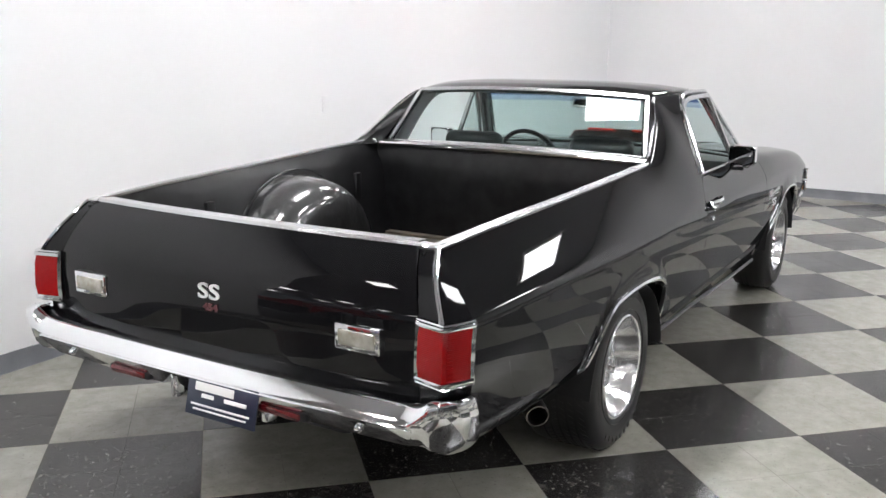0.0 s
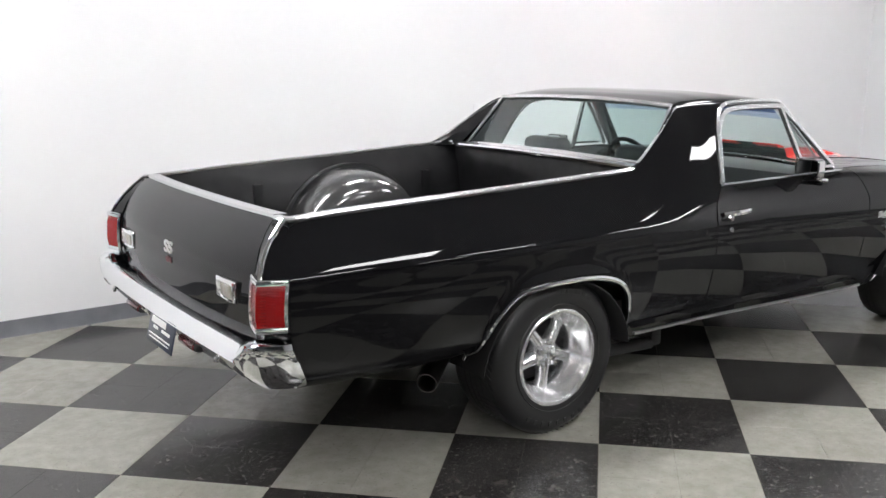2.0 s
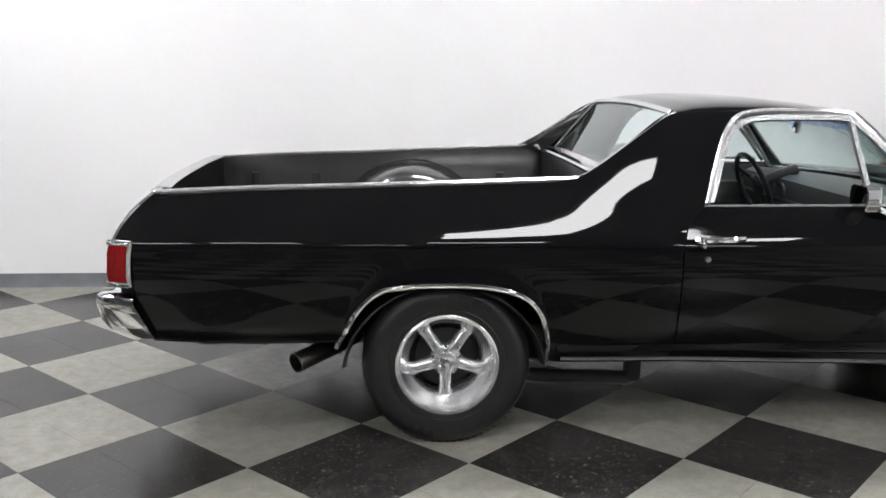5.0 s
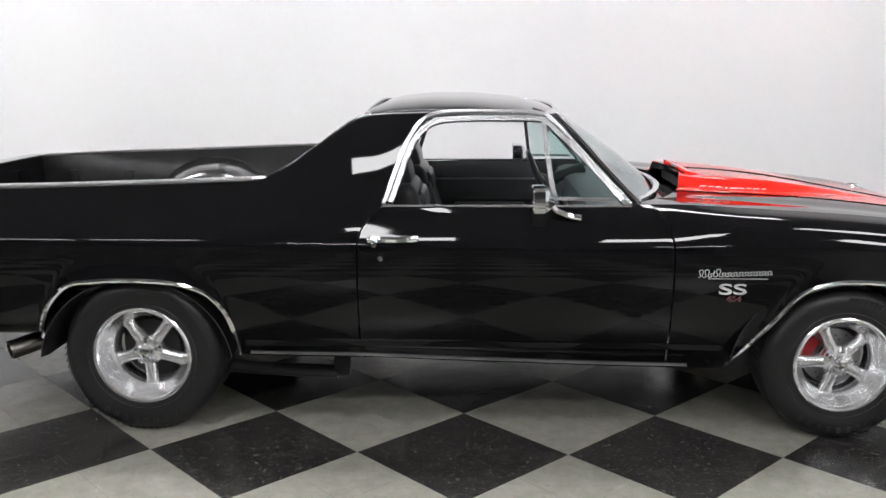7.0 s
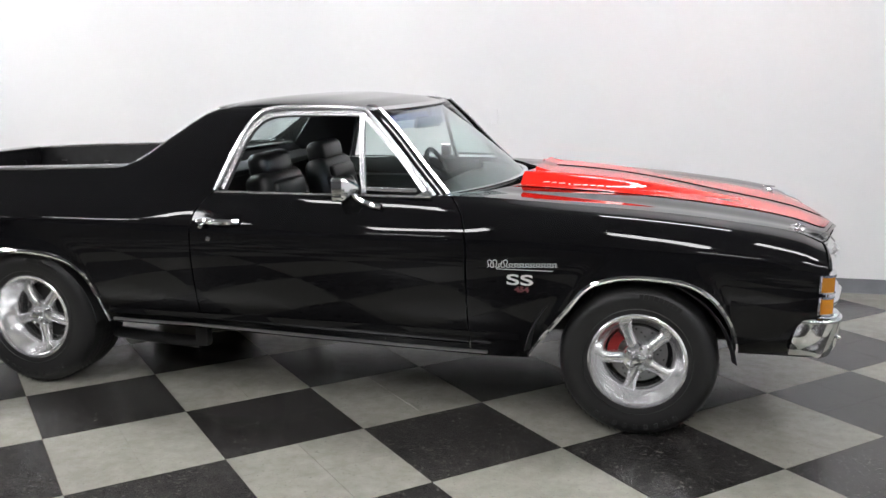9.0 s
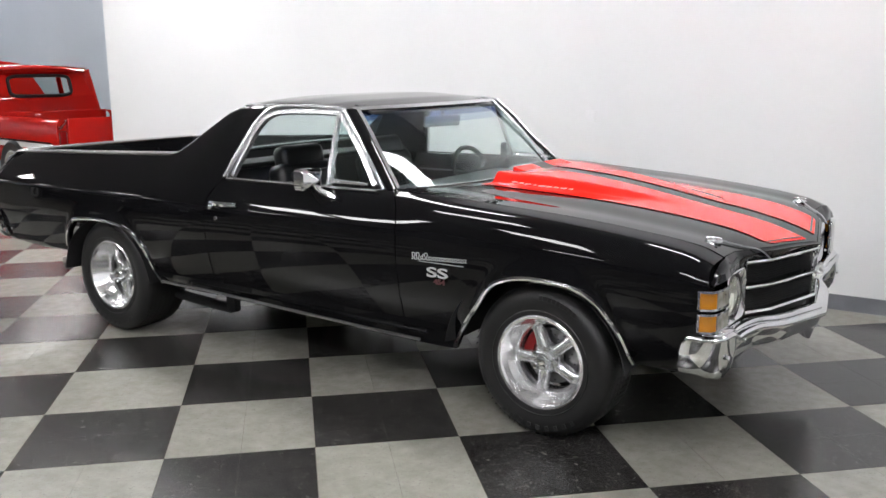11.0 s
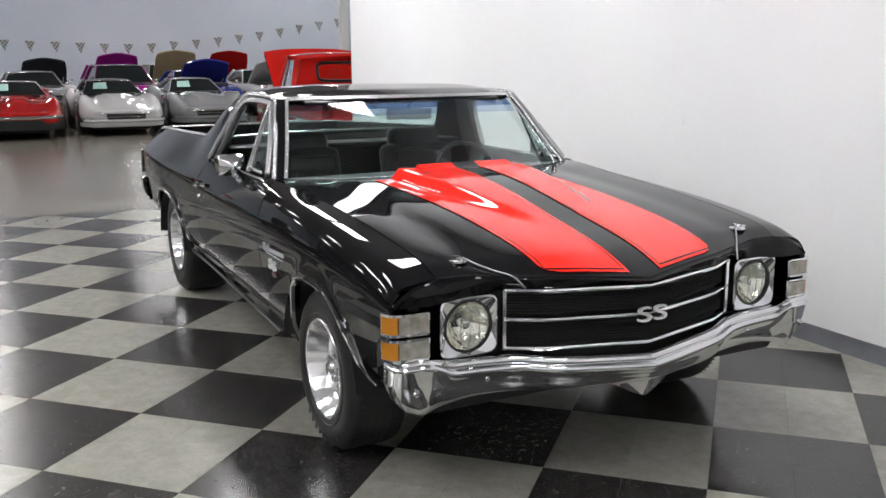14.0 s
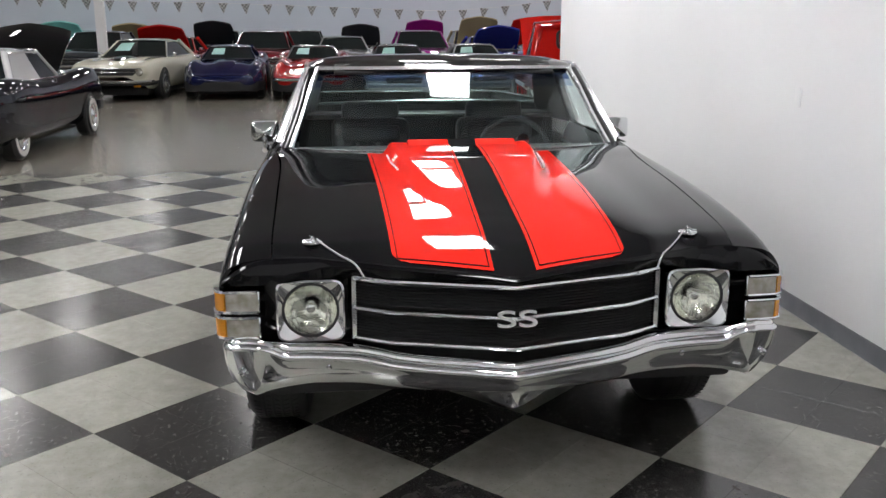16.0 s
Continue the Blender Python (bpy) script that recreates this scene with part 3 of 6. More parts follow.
windscreen = pane("windscreen", windscreen_rows(), car, "curved tinted windscreen glass")
edge = [ws_top(v) + Vector((.004, 0, .006)) for v in np.linspace(-1, 1, 21)]
sweep("windscreen_trim", edge, [(-.012, -.005), (.012, -.005), (.012, .005), (-.012, .005)], TRIM, windscreen, (.6, 0, .7))
for s in (-1, 1):
    sweep("windscreen_trim", [ws_top(s).lerp(ws_low(s), u) + Vector((.03, 0, .03)) * 1.0 * u * (1 - u) + Vector((.006, .004 * s, .006)) for u in np.linspace(0, 1, 10)], [(-.011, -.005), (.011, -.005), (.011, .005), (-.011, .005)], TRIM, windscreen, (.6, s * .5, .6))
sweep("windscreen_trim", [ws_low(v) + Vector((.008, 0, .004)) for v in np.linspace(-1, 1, 31)], [(-.012, -.005), (.012, -.005), (.012, .006), (-.012, .006)], TRIM, windscreen)

RW_TOP = [(.950, .640, 1.350), (.950, 0, 1.370)]
RW_LOW = [(.736, .712, 1.084), (.722, 0, 1.098)]


def rw(v, u):
    a = Vector((lerp(RW_TOP[1][0], RW_TOP[0][0], v * v), RW_TOP[0][1] * v, lerp(RW_TOP[1][2], RW_TOP[0][2], v * v)))
    b = Vector((lerp(RW_LOW[1][0], RW_LOW[0][0], v * v), RW_LOW[0][1] * v, lerp(RW_LOW[1][2], RW_LOW[0][2], v * v)))
    return a.lerp(b, u)


back_window = pane("rear_window", [[tuple(rw(v, u)) for v in np.linspace(-1, 1, 15)] for u in np.linspace(0, 1, 8)], car, "clear rear window glass")
ring = [rw(v, 0) for v in np.linspace(-1, 1, 16)] + [rw(1, u) for u in np.linspace(.1, .9, 8)] + [rw(v, 1) for v in np.linspace(1, -1, 16)] + [rw(-1, u) for u in np.linspace(.9, .1, 8)]
sweep("window_trim", [p + Vector((-.008, 0, .004)) for p in ring], [(-.010, -.004), (.010, -.004), (.010, .004), (-.010, .004)], TRIM, back_window, (-.75, 0, .6), True)


# ---- door glass, vents, mirrors, handles ----
def side_window(x, z):
    """The outward place of the leaning side glass."""
    return .868 - (.868 - .704) * (z - .988) / (1.36 - .988)


for s in (-1, 1):
    q, d, f = sides[s]
    # bright frame inside the drip rail
    loop = [(1.062, 1.000), (1.095, 1.09), (1.130, 1.19), (1.160, 1.250), (1.195, 1.292), (1.240, 1.318), (1.31, 1.330), (1.45, 1.334), (1.62, 1.333), (1.698, 1.328)]
    path = [(x, s * (side_window(x, z) + .004), z) for x, z in smoothed(loop, 32)]
    sweep("window_frame", path, [(-.011, -.013), (.011, -.013), (.011, .013), (-.011, .013)], TRIM, d, (0, s, .35))
    front = [(1.700, 1.328), (1.80, 1.235), (1.90, 1.135), (2.015, 1.008)]
    sweep("window_frame", [(x, s * (side_window(x, z) + .004 - .004 * k), z) for k, (x, z) in enumerate(front)], [(-.010, -.009), (.010, -.009), (.010, .009), (-.010, .009)], TRIM, d, (0, s, .35))
    post = [(1.694, 1.335), (1.708, 1.20), (1.725, 1.08), (1.742, .995)]
    sweep("vent_post", [(x, s * (side_window(x, z) + .006), z) for x, z in post], [(-.010, -.010), (.010, -.010), (.010, .010), (-.010, .010)], TRIM, d, (0, s, .35))
    sweep("vent_sill", [(x, s * (.872), z) for x, z in ((1.752, 1.018), (1.98, 1.014))], [(-.006, -.007), (.006, -.007), (.006, .007), (-.006, .007)], TRIM, d)
    vent = [[(lerp(a[0], b[0], t), s * (side_window(0, lerp(a[1], b[1], t)) - .002), lerp(a[1], b[1], t)) for t in np.linspace(0, 1, 5)] for a, b in (((1.748, 1.015), (1.700, 1.330)), ((1.86, 1.012), (1.765, 1.262)), ((2.00, 1.010), (1.985, 1.030)))]
    pane("vent_window", vent, d, "small clear triangular vent glass")
    sweep("belt_trim", [(x, s * .886, .990) for x in (1.03, 1.4, 2.05)], [(-.004, -.004), (.004, -.004), (.004, .004), (-.004, .004)], TRIM, d)
    # handle: plate, grip and thumb button
    h = sweep("door_handle", smoothed([(.975, s * .962, .862), (1.0, s * .972, .866), (1.06, s * .985, .868), (1.13, s * .980, .868), (1.175, s * .962, .867)], 20), [(-.007, -.010), (.005, -.012), (.009, 0), (.005, .011), (-.007, .010)], CHROME, d, (0, 0, 1), False, "chrome door handle")
    lathe("button", [(.0, .020), (.010, .019), (.013, .012), (.013, -.01)], CHROME, h, 20, "y", (1.002, s * .975, .845)) if s > 0 else lathe("button", [(.0, -.020), (.010, -.019), (.013, -.012), (.013, .01)], CHROME, h, 20, "y", (1.002, s * .975, .845))
    lathe("lock", [(.0, s * .014), (.011, s * .013), (.014, s * .006), (.014, -s * .01)], CHROME, d, 20, "y", (1.026, s * .964, .786), False, "chrome key lock")


def mirror(s):
    """Door mirror: a squared bullet of chrome on a curved foot."""
    d = sides[s][1]
    rings = []
    for t, a, b in ((0, .002, .0015), (.003, .010, .008), (.044, .064, .047), (.056, .070, .053), (.10, .070, .053), (.105, .066, .049)):
        ringp = []
        for k in range(24):
            w = 2 * math.pi * k / 24
            c, q = math.cos(w), math.sin(w)
            e = 0.26
            ringp.append((1.745 - t, s * .94 + a * math.copysign(abs(c) ** e, c), 1.026 + b * math.copysign(abs(q) ** e, q)))
        rings.append(ringp)
    v, f = sheet_data(rings, False, True)
    f.append(tuple(range(24)))
    m = solid("mirror", v, f, CHROME, d, "chrome door mirror", 22)
    g = [(1.745 - .103, s * .94 + .060 * math.copysign(abs(math.cos(w)) ** .55, math.cos(w)), 1.026 + .044 * math.copysign(abs(math.sin(w)) ** .55, math.sin(w))) for w in np.linspace(0, 2 * math.pi, 24, endpoint=False)]
    v2 = g + [(p[0] - .003, p[1], p[2]) for p in g]
    solid("mirror_glass", v2, [tuple(range(24)), tuple(range(24, 48))] + [(k, (k + 1) % 24, 24 + (k + 1) % 24, 24 + k) for k in range(24)], MIRROR, m)
    foot = smoothed([(1.72, s * .94, 1.000), (1.735, s * .935, .980), (1.765, s * .93, .966), (1.80, s * .928, .955), (1.84, s * .932, .948)], 16)
    sweep("mirror_foot", foot, round_profile(.013, 8), CHROME, m, (0, 0, 1))


mirror(-1)
mirror(1)


# ---- bonnet ----
def curve(keys, x):
    """A smooth curve through (x, value) keys, held level beyond its ends."""
    return float(table(keys, min(max(x, keys[0][0]), keys[-1][0]))[0])


SCOOP_H = [(2.3, .054), (2.45, .054), (2.6, .051), (2.8, .042), (3.0, .027), (3.15, .0145), (3.28, .005), (3.40, 0)]
SCOOP_W = [(2.3, .365), (2.6, .350), (3.0, .295), (3.4, .20)]
SCOOP_RAMP = [(2.3, .050), (2.9, .085), (3.4, .13)]
HOOD_MID = [(2.2, .990), (2.5, .983), (2.8, .968), (3.1, .942), (3.4, .902), (3.6, .860), (3.7, .828), (3.78, .795), (3.83, .768)]


@functools.lru_cache(maxsize=None)
def scoop_keys(x):
    return curve(SCOOP_H, x), curve(SCOOP_W, x), curve(SCOOP_RAMP, x), curve(HOOD_MID, x)


def scoop(x, y):
    """Rise of the cowl scoop: a plateau with steep shoulders, highest at its open back end."""
    h, w, ramp, _ = scoop_keys(round(x, 4))
    k = min(1.0, max(0.0, (w - abs(y)) / ramp))
    return h * k * k * k * (k * (6 * k - 15) + 10)


def hood_edge(x):
    t = table(SECTIONS, min(x, 3.65))
    return float(t[14]) - .005, float(t[15]) - max(0.0, x - 3.65) * .45


def hood_z(x, y):
    """Height of the bonnet: a flat crown that drops to the seams and falls at the nose."""
    a = abs(y)
    half, side = hood_edge(x)
    mid = scoop_keys(round(x, 4))[3]
    t = min(1.0, a / half)
    z = lerp(mid, side, t ** 3 * (4 - 3 * t)) - .005 * math.exp(-((a - .60) / .08) ** 2)
    return z + scoop(x, y)


def hood_front(y):
    return 3.800 - .085 * min(1.0, abs(y) / .385) - .075 * max(0.0, min(1.0, (abs(y) - .385) / .25))


def hood_rear(y):
    return 2.400 - .31 * (abs(y) / .80) ** 2.2


def stripe_edges(u):
    """Distances from the middle of a stripe's edges and pinstripes at a share u of the bonnet's length."""
    return [lerp(a, b, u) for a, b in ((.058, .068), (.072, .080), (.0755, .0835), (.4085, .3695), (.412, .372), (.426, .386))]


def hood_columns(u):
    e = stripe_edges(u)
    out = [0.0, e[0] * .5] + [e[0], e[1], e[2]] + list(np.linspace(e[2], e[3], 30)[1:-1]) + [e[3], e[4], e[5]]
    return out


def hood_grid():
    us = list(np.linspace(0, .06, 8)) + list(np.linspace(.06, .90, 62))[1:] + list(np.linspace(.90, 1, 22))[1:]
    rows = []
    for u in us:
        inner = hood_columns(u)
        half = hood_edge(lerp(hood_rear(.75), hood_front(.75), u))[0]
        ys = inner + list(np.linspace(inner[-1], half, 16)[1:])
        row = []
        for y in [-v for v in ys[:0:-1]] + ys:
            x = lerp(hood_rear(y), hood_front(y), u)
            row.append(Vector((x, y, hood_z(x, y))))
        rows.append(row)
    return us, rows


HOOD_U, HOOD = hood_grid()
hood_rows = [[p + Vector((-.002, 0, -.03)) for p in HOOD[0]]] + HOOD + [[p + Vector((.006, 0, -.022)) for p in HOOD[-1]]]
hood = sheet("bonnet", hood_rows, PAINT, car, "black bonnet with a raised cowl scoop")

mid_col = len(HOOD[0]) // 2
N_IN = len(hood_columns(0))
for s in (-1, 1):
    # columns counted from the middle: 2 the inner edge, N_IN - 1 the outer edge
    def cell(k):
        return mid_col + s * k

    end = max(i for i, u in enumerate(HOOD_U) if u < .994)
    verts, index = [], {}

    def at(i, k, lift):
        """A corner of the stripe, drawn in to round its outer front corner."""
        key = (i, k)
        if key not in index:
            p = HOOD[i][cell(k)]
            d = (end - i) * .0066
            inset = .05 - math.sqrt(max(0.0, .05 ** 2 - (.05 - d) ** 2)) if d < .05 else 0.0
            y = min(abs(p.y), abs(HOOD[i][cell(N_IN - 1)].y) - inset)
            index[key] = len(verts)
            verts.append((p.x, math.copysign(y, p.y), hood_z(p.x, y) + lift))
        return index[key]

    faces = []
    for i in range(0, end):
        for k in range(2, N_IN - 1):
            faces.append((at(i, k, .0034), at(i + 1, k, .0034), at(i + 1, k + 1, .0034), at(i, k + 1, .0034)))
    solid("stripe", verts, faces, RED, hood, "bright red painted stripe")
    for a in (3, N_IN - 3):
        verts, index = [], {}
        faces = [(at(i, a, .0044), at(i + 1, a, .0044), at(i + 1, a + 1, .0044), at(i, a + 1, .0044)) for i in range(2, end - 2)]
        solid("pinstripe", verts, faces, PAINT, hood)
    verts, index = [], {}
    faces = [(at(end - 3, k, .0044), at(end - 2, k, .0044), at(end - 2, k + 1, .0044), at(end - 3, k + 1, .0044)) for k in range(3, N_IN - 2)]
    solid("pinstripe", verts, faces, PAINT, hood)
    # bars of unreadable lettering on the scoop's flank
    bars = []
    for k, w in enumerate((.030, .022, .030, .010, .034, .026, .022, .030, .018)):
        x = 2.47 + k * .036
        y = float(np.interp(x, [2.3, 2.6, 3.0], [.365, .350, .295])) - .018
        bars.append(box_data((x, s * y, hood_z(x, y) + .004), (w, .012, .004), .001, 1))
    solid("flank_bars", *joined(*bars), WHITE_MARK, hood, "row of small white bars")

# raised induction flap at the scoop's back
flap = new("scoop_flap")
flap.parent = hood
for y0, y1, m in ((-.24, -.062, RED), (-.062, .062, PAINT), (.062, .24, RED)):
    rows = [[(2.510, y, 1.030), (2.480, y, 1.036), (2.420, y, 1.056), (2.405, y, 1.060), (2.404, y, 1.050)] for y in np.linspace(y0, y1, 5)]
    sheet("flap_panel", rows, m, flap, "", .006)
for s in (-1, 1):
    sheet("flap_cheek", [[(2.510, s * .24, 1.030), (2.404, s * .24, 1.059)], [(2.510, s * .245, 1.022), (2.404, s * .25, 1.022)]], RED, flap, "", .004)
sheet("scoop_mouth", [[(2.412, y, z) for y in np.linspace(-.30, .30, 5)] for z in (.96, 1.030)], DARK, hood, "", .004)


# ---- hood pins with lanyards ----
for s in (-1, 1):
    z = hood_z(3.56, .645)
    p = lathe("hood_pin", [(0, .012), (.008, .012), (.009, .004), (.030, .003), (.033, 0), (.033, -.004)], CHROME, hood, 24, "z", (3.56, s * .645, z + .002), False, "chrome hood pin with a clip")
    tube("clip", [(3.53, s * .655, z + .014), (3.56, s * .640, z + .017), (3.59, s * .650, z + .014), (3.585, s * .665, z + .013)], .003, CHROME, p, 6)
    tube("lanyard", smoothed([(3.565, s * .63, z + .012), (3.60, s * .60, hood_z(3.60, .60) + .008), (3.65, s * .555, hood_z(3.65, .555) + .006), (3.70, s * .508, hood_z(3.70, .508) + .006), (3.735, s * .480, .785)], 20), .003, STEEL, p, 6)

# ---- wheels ----
def wheel(x, y, s, rear):
    """A five-spoke alloy wheel in a wide tyre; s: the side."""
    w = new("wheel")
    w.parent = car
    R, r = (.343, .205) if rear else (.328, .198)
    half = .145 if rear else .118
    o = y * s                      # outer face
    def ring(pts):
        return [(a, o + s * b) for a, b in pts]
    tread = [(r, -.010), (r + .006, .004), (r + .020, .006), (r + .050, .012), (R - .060, .014), (R - .034, .006), (R - .016, -.008), (R - .004, -.026), (R, -.050), (R, -2 * half + .045), (R - .006, -2 * half + .018), (R - .06, -2 * half), (r, -2 * half + .01)]
    tyre = lathe("tyre", ring(tread), RUBBER, w, 96, "y", (x, 0, R), True, "black rubber tyre")
    for g in (.055, .09, .125, .16, .195):
        if g < 2 * half - .05:
            lathe("groove", ring([(R + .0006, -g), (R + .0006, -g - .008)]), DARK, tyre, 72, "y", (x, 0, R))
    sipes = []
    for k in range(72):
        a = 2 * math.pi * k / 72
        for g, wd in ((.032, .026), (.0745, .020), (.1085, .020), (.1435, .020), (.1775, .020)):
            if g < 2 * half - .05:
                m = Matrix.Translation((x + (R + .0004) * math.cos(a), o - s * g, R + (R + .0004) * math.sin(a))) @ Euler((0, -a, 0)).to_matrix().to_4x4() @ Euler((.5 * (1 if int(g * 1000) % 2 else -1), 0, 0)).to_matrix().to_4x4()
                sipes.append(moved(box_data((0, 0, 0), (.002, wd, .0045), 0), m))
    tagged(solid("tread_pattern", *joined(*sipes), DARK, tyre, "", 0), kind="stuff")
    lathe("sidewall_rib", ring([(r + .026, .007), (r + .028, .0105), (r + .031, .008)]), RUBBER, tyre, 72, "y", (x, 0, R))
    letters = []
    for k in range(18):
        a = math.radians(55) + math.radians(70) * k / 17 if k < 9 else math.radians(235) + math.radians(70) * (k - 9) / 8
        rr = r + .085
        letters.append(moved(box_data((0, 0, 0), (.018, .003, .022), .001, 1), Matrix.Translation((x + rr * math.cos(a), o + s * .0135, R + rr * math.sin(a))) @ Euler((0, -a + math.pi / 2, 0)).to_matrix().to_4x4()))
    tagged(solid("sidewall_relief", *joined(*letters), RUBBER, tyre), kind="stuff")
    dish = .060 if rear else .045
    rim = lathe("rim", ring([(r - .002, -.02), (r + .006, -.002), (r + .007, .006), (r + .001, .010), (r - .008, .008), (r - .012, .001), (r - .016, -.006), (r - .024, -.010 - dish * .35), (r - .027, -.012 - dish * .40), (r - .037, -.014 - dish * .75), (r - .040, -.016 - dish * .78), (r - .049, -.020 - dish), (r - .053, -.026 - dish), (r - .055, -.05 - dish), (r - .058, -.09 - dish), (r - .03, -.2)]), ALLOY, w, 96, "y", (x, 0, R), False, "polished aluminium rim")
    face = o - s * (.022 + dish)
    turn = -math.pi / 2 if rear else math.radians(41)
    k0 = (r - .050) / .155
    for k in range(5):
        a = turn + 2 * math.pi * k / 5
        rows = []
        for rr, ww, dz, th in ((.036, .022, .014, .03), (.060, .0265, .014, .03), (.078, .0255, .013, .03), (.100, .0245, .010, .028), (.122, .0245, .006, .028), (.138, .0265, .003, .028), (.147, .031, .001, .03), (.153, .038, -.001, .03), (.158, .048, -.004, .03)):
            rr *= k0
            c, q = math.cos(a), math.sin(a)
            rows.append([(x + rr * c - ww * u * q, face + s * v, R + rr * q + ww * u * c) for u, v in ((-1, -th), (-1, dz - .016), (-.86, dz - .007), (-.55, dz), (-.2, dz + .003), (.2, dz + .003), (.55, dz), (.86, dz - .007), (1, dz - .016), (1, -th))])
        v, f = sheet_data(rows, False, True)
        f += [tuple(range(10)), tuple(len(v) - 10 + t for t in range(10))]
        solid("spoke", v, f, SPOKE, rim)
    fs = [(0, .046), (.018, .046), (.026, .043), (.030, .036), (.032, .022), (.040, .018), (.054, .017), (.062, .014), (.066, .004), (.066, -.03)]
    hub = lathe("hub", [(a, face + s * b) for a, b in fs], SPOKE, w, 40, "y", (x, 0, R))
    lathe("cap", [(a, face + s * b) for a, b in ((0, .058), (.012, .058), (.020, .055), (.022, .049), (.026, .047), (.0285, .042))], CHROME, hub, 32, "y", (x, 0, R))
    for k in range(5):
        a = turn + 2 * math.pi * (k + .5) / 5
        lathe("lug_nut", [(0, face + s * .044), (.008, face + s * .043), (.013, face + s * .034), (.013, face)], CHROME, hub, 6, "y", (x + .048 * math.cos(a), 0, R + .050 * math.sin(a)))
    disc = lathe("brake_disc", [(.06, face - s * .050), (.122, face - s * .050), (.122, face - s * .068), (.06, face - s * .068)], STEEL if not rear else DARK, w, 48, "y", (x, 0, R), True)
    if not rear:
        holes = []
        for k in range(30):
            a = 2 * math.pi * k / 30
            rr = .080 + .014 * (k % 3)
            holes.append(moved(lathe_data([(0, 0), (.004, 0), (.004, .002)], 8, "y"), Matrix.Translation((x + rr * math.cos(a), face - s * .0492, R + rr * math.sin(a)))))
        tagged(solid("disc_holes", *joined(*holes), DARK, disc), kind="stuff")
        rows = []
        for a in np.linspace(math.radians(132), math.radians(188), 9):
            rows.append([(x + rr * math.cos(a), face - s * d, R + rr * math.sin(a)) for rr, d in ((.088, .046), (.088, .034), (.132, .034), (.132, .046), (.132, .08), (.088, .08))])
        v, f = sheet_data(rows, False, True)
        f += [tuple(range(6)), tuple(len(v) - 6 + t for t in range(6))]
        solid("caliper", v, f, mat("caliper_red", (.28, .008, .010), .4) if s < 0 else bpy.data.materials["caliper_red"], w, "red brake caliper")
    lathe("wheel_drum", [(r - .055, o - s * .2), (r - .055, o - s * .19), (.0, o - s * .19)], DARK, w, 40, "y", (x, 0, R))
    return w


for s in (-1, 1):
    wheel(-0.006, .905, s, True)
    wheel(2.938, .922, s, False)

# wheel housings and underbody
for s in (-1, 1):
    for x, r in ((-.02, .40), (2.90, .42)):
        rows = []
        for a in np.linspace(.12, math.pi - .12, 24):
            rows.append([(x + r * g * math.cos(a), s * y, .30 + r * g * .93 * math.sin(a)) for y, g in ((.942, 1.035), (.90, 1), (.70, 1), (.52, 1))])
        sheet("wheel_housing", rows, DARK, car)
        v = [p[-1] for p in rows]
        solid("housing_wall", v, [tuple(range(len(v)))], DARK, car, "", 0)
box("underbody", (1.2, 0, .40), (4.5, 1.30, .08), DARK, car, .02)
box("front_valance", (3.47, 0, .43), (.34, 1.62, .16), DARK, car, .03)
box("frame_rail", (1.15, -.56, .31), (2.2, .09, .09), DARK, car, .01)
box("frame_rail", (1.15, .56, .31), (2.2, .09, .09), DARK, car, .01)
box("fuel_tank", (-.82, 0, .42), (.62, .80, .16), DARK, car, .04)
lathe("axle", [(.045, -.72), (.045, -.18), (.13, -.09), (.13, .09), (.045, .18), (.045, .72)], DARK, car, 24, "y", (0, 0, .335))
PIPE = mat("sooty_pipe_steel", (.19, .18, .165), .3, 1.0)
for s in (-1, 1):
    # exhaust: muffler and turned-out tail pipe
    lathe("muffler", [(0, .55), (.085, .56), (.085, 1.05), (0, 1.06)], STEEL, car, 20, "x", (0, s * .38, .30))
    tail = smoothed([(-.10, s * .50, .46), (-.28, s * .56, .44), (-.42, s * .655, .385), (-.53, s * .745, .357), (-.622, s * .828, .336)], 20)
    v, f = sweep_data(tail, round_profile(.042, 14), (.1, .1, 1), False, False)
    n = len(v)
    w, g = sweep_data(tail, round_profile(.038, 14), (.1, .1, 1), False, False)
    pipe = solid("tail_pipe", v + w, f + [tuple(n + q for q in p) for p in g] + [(n - 14 + k, n - 14 + (k + 1) % 14, 2 * n - 14 + (k + 1) % 14, 2 * n - 14 + k) for k in range(14)], PIPE, car, "dull steel exhaust tail pipe")
    box("leaf_arm", (.60, s * .61, .29), (.20, .05, .04), DARK, car, .01)
    tube("traction_bar", smoothed([(.02, s * .64, .26), (.36, s * .69, .225), (.80, s * .70, .205)], 10), .030, DARK, car, 10)
    box("bar_bracket", (.82, s * .70, .255), (.07, .06, .13), DARK, car, .015)

# ---- the box behind the cab ----
BED_Z = .60
bed = box("bed_floor", (-.25, 0, BED_Z - .006), (1.88, 1.44, .024), mat("worn_bed_floor", (.10, .085, .065), .5), car, .004, "ribbed brown worn load floor")
rib_mesh = None
for x0 in np.arange(-1.10, .66, .116):
    if rib_mesh is None:
        rib_ob = box("floor_rib", (0, 0, 0), (.058, 1.42, .014), bed.data.materials[0], bed, .004)
        rib_mesh = rib_ob.data
    else:
        rib_ob = new("floor_rib", rib_mesh)
        rib_ob.parent = bed
    rib_ob.location = (x0, 0, BED_Z + .010)
speckle(bed.data.materials[0], (.05, .042, .032), (.17, .14, .105), 14, 6)
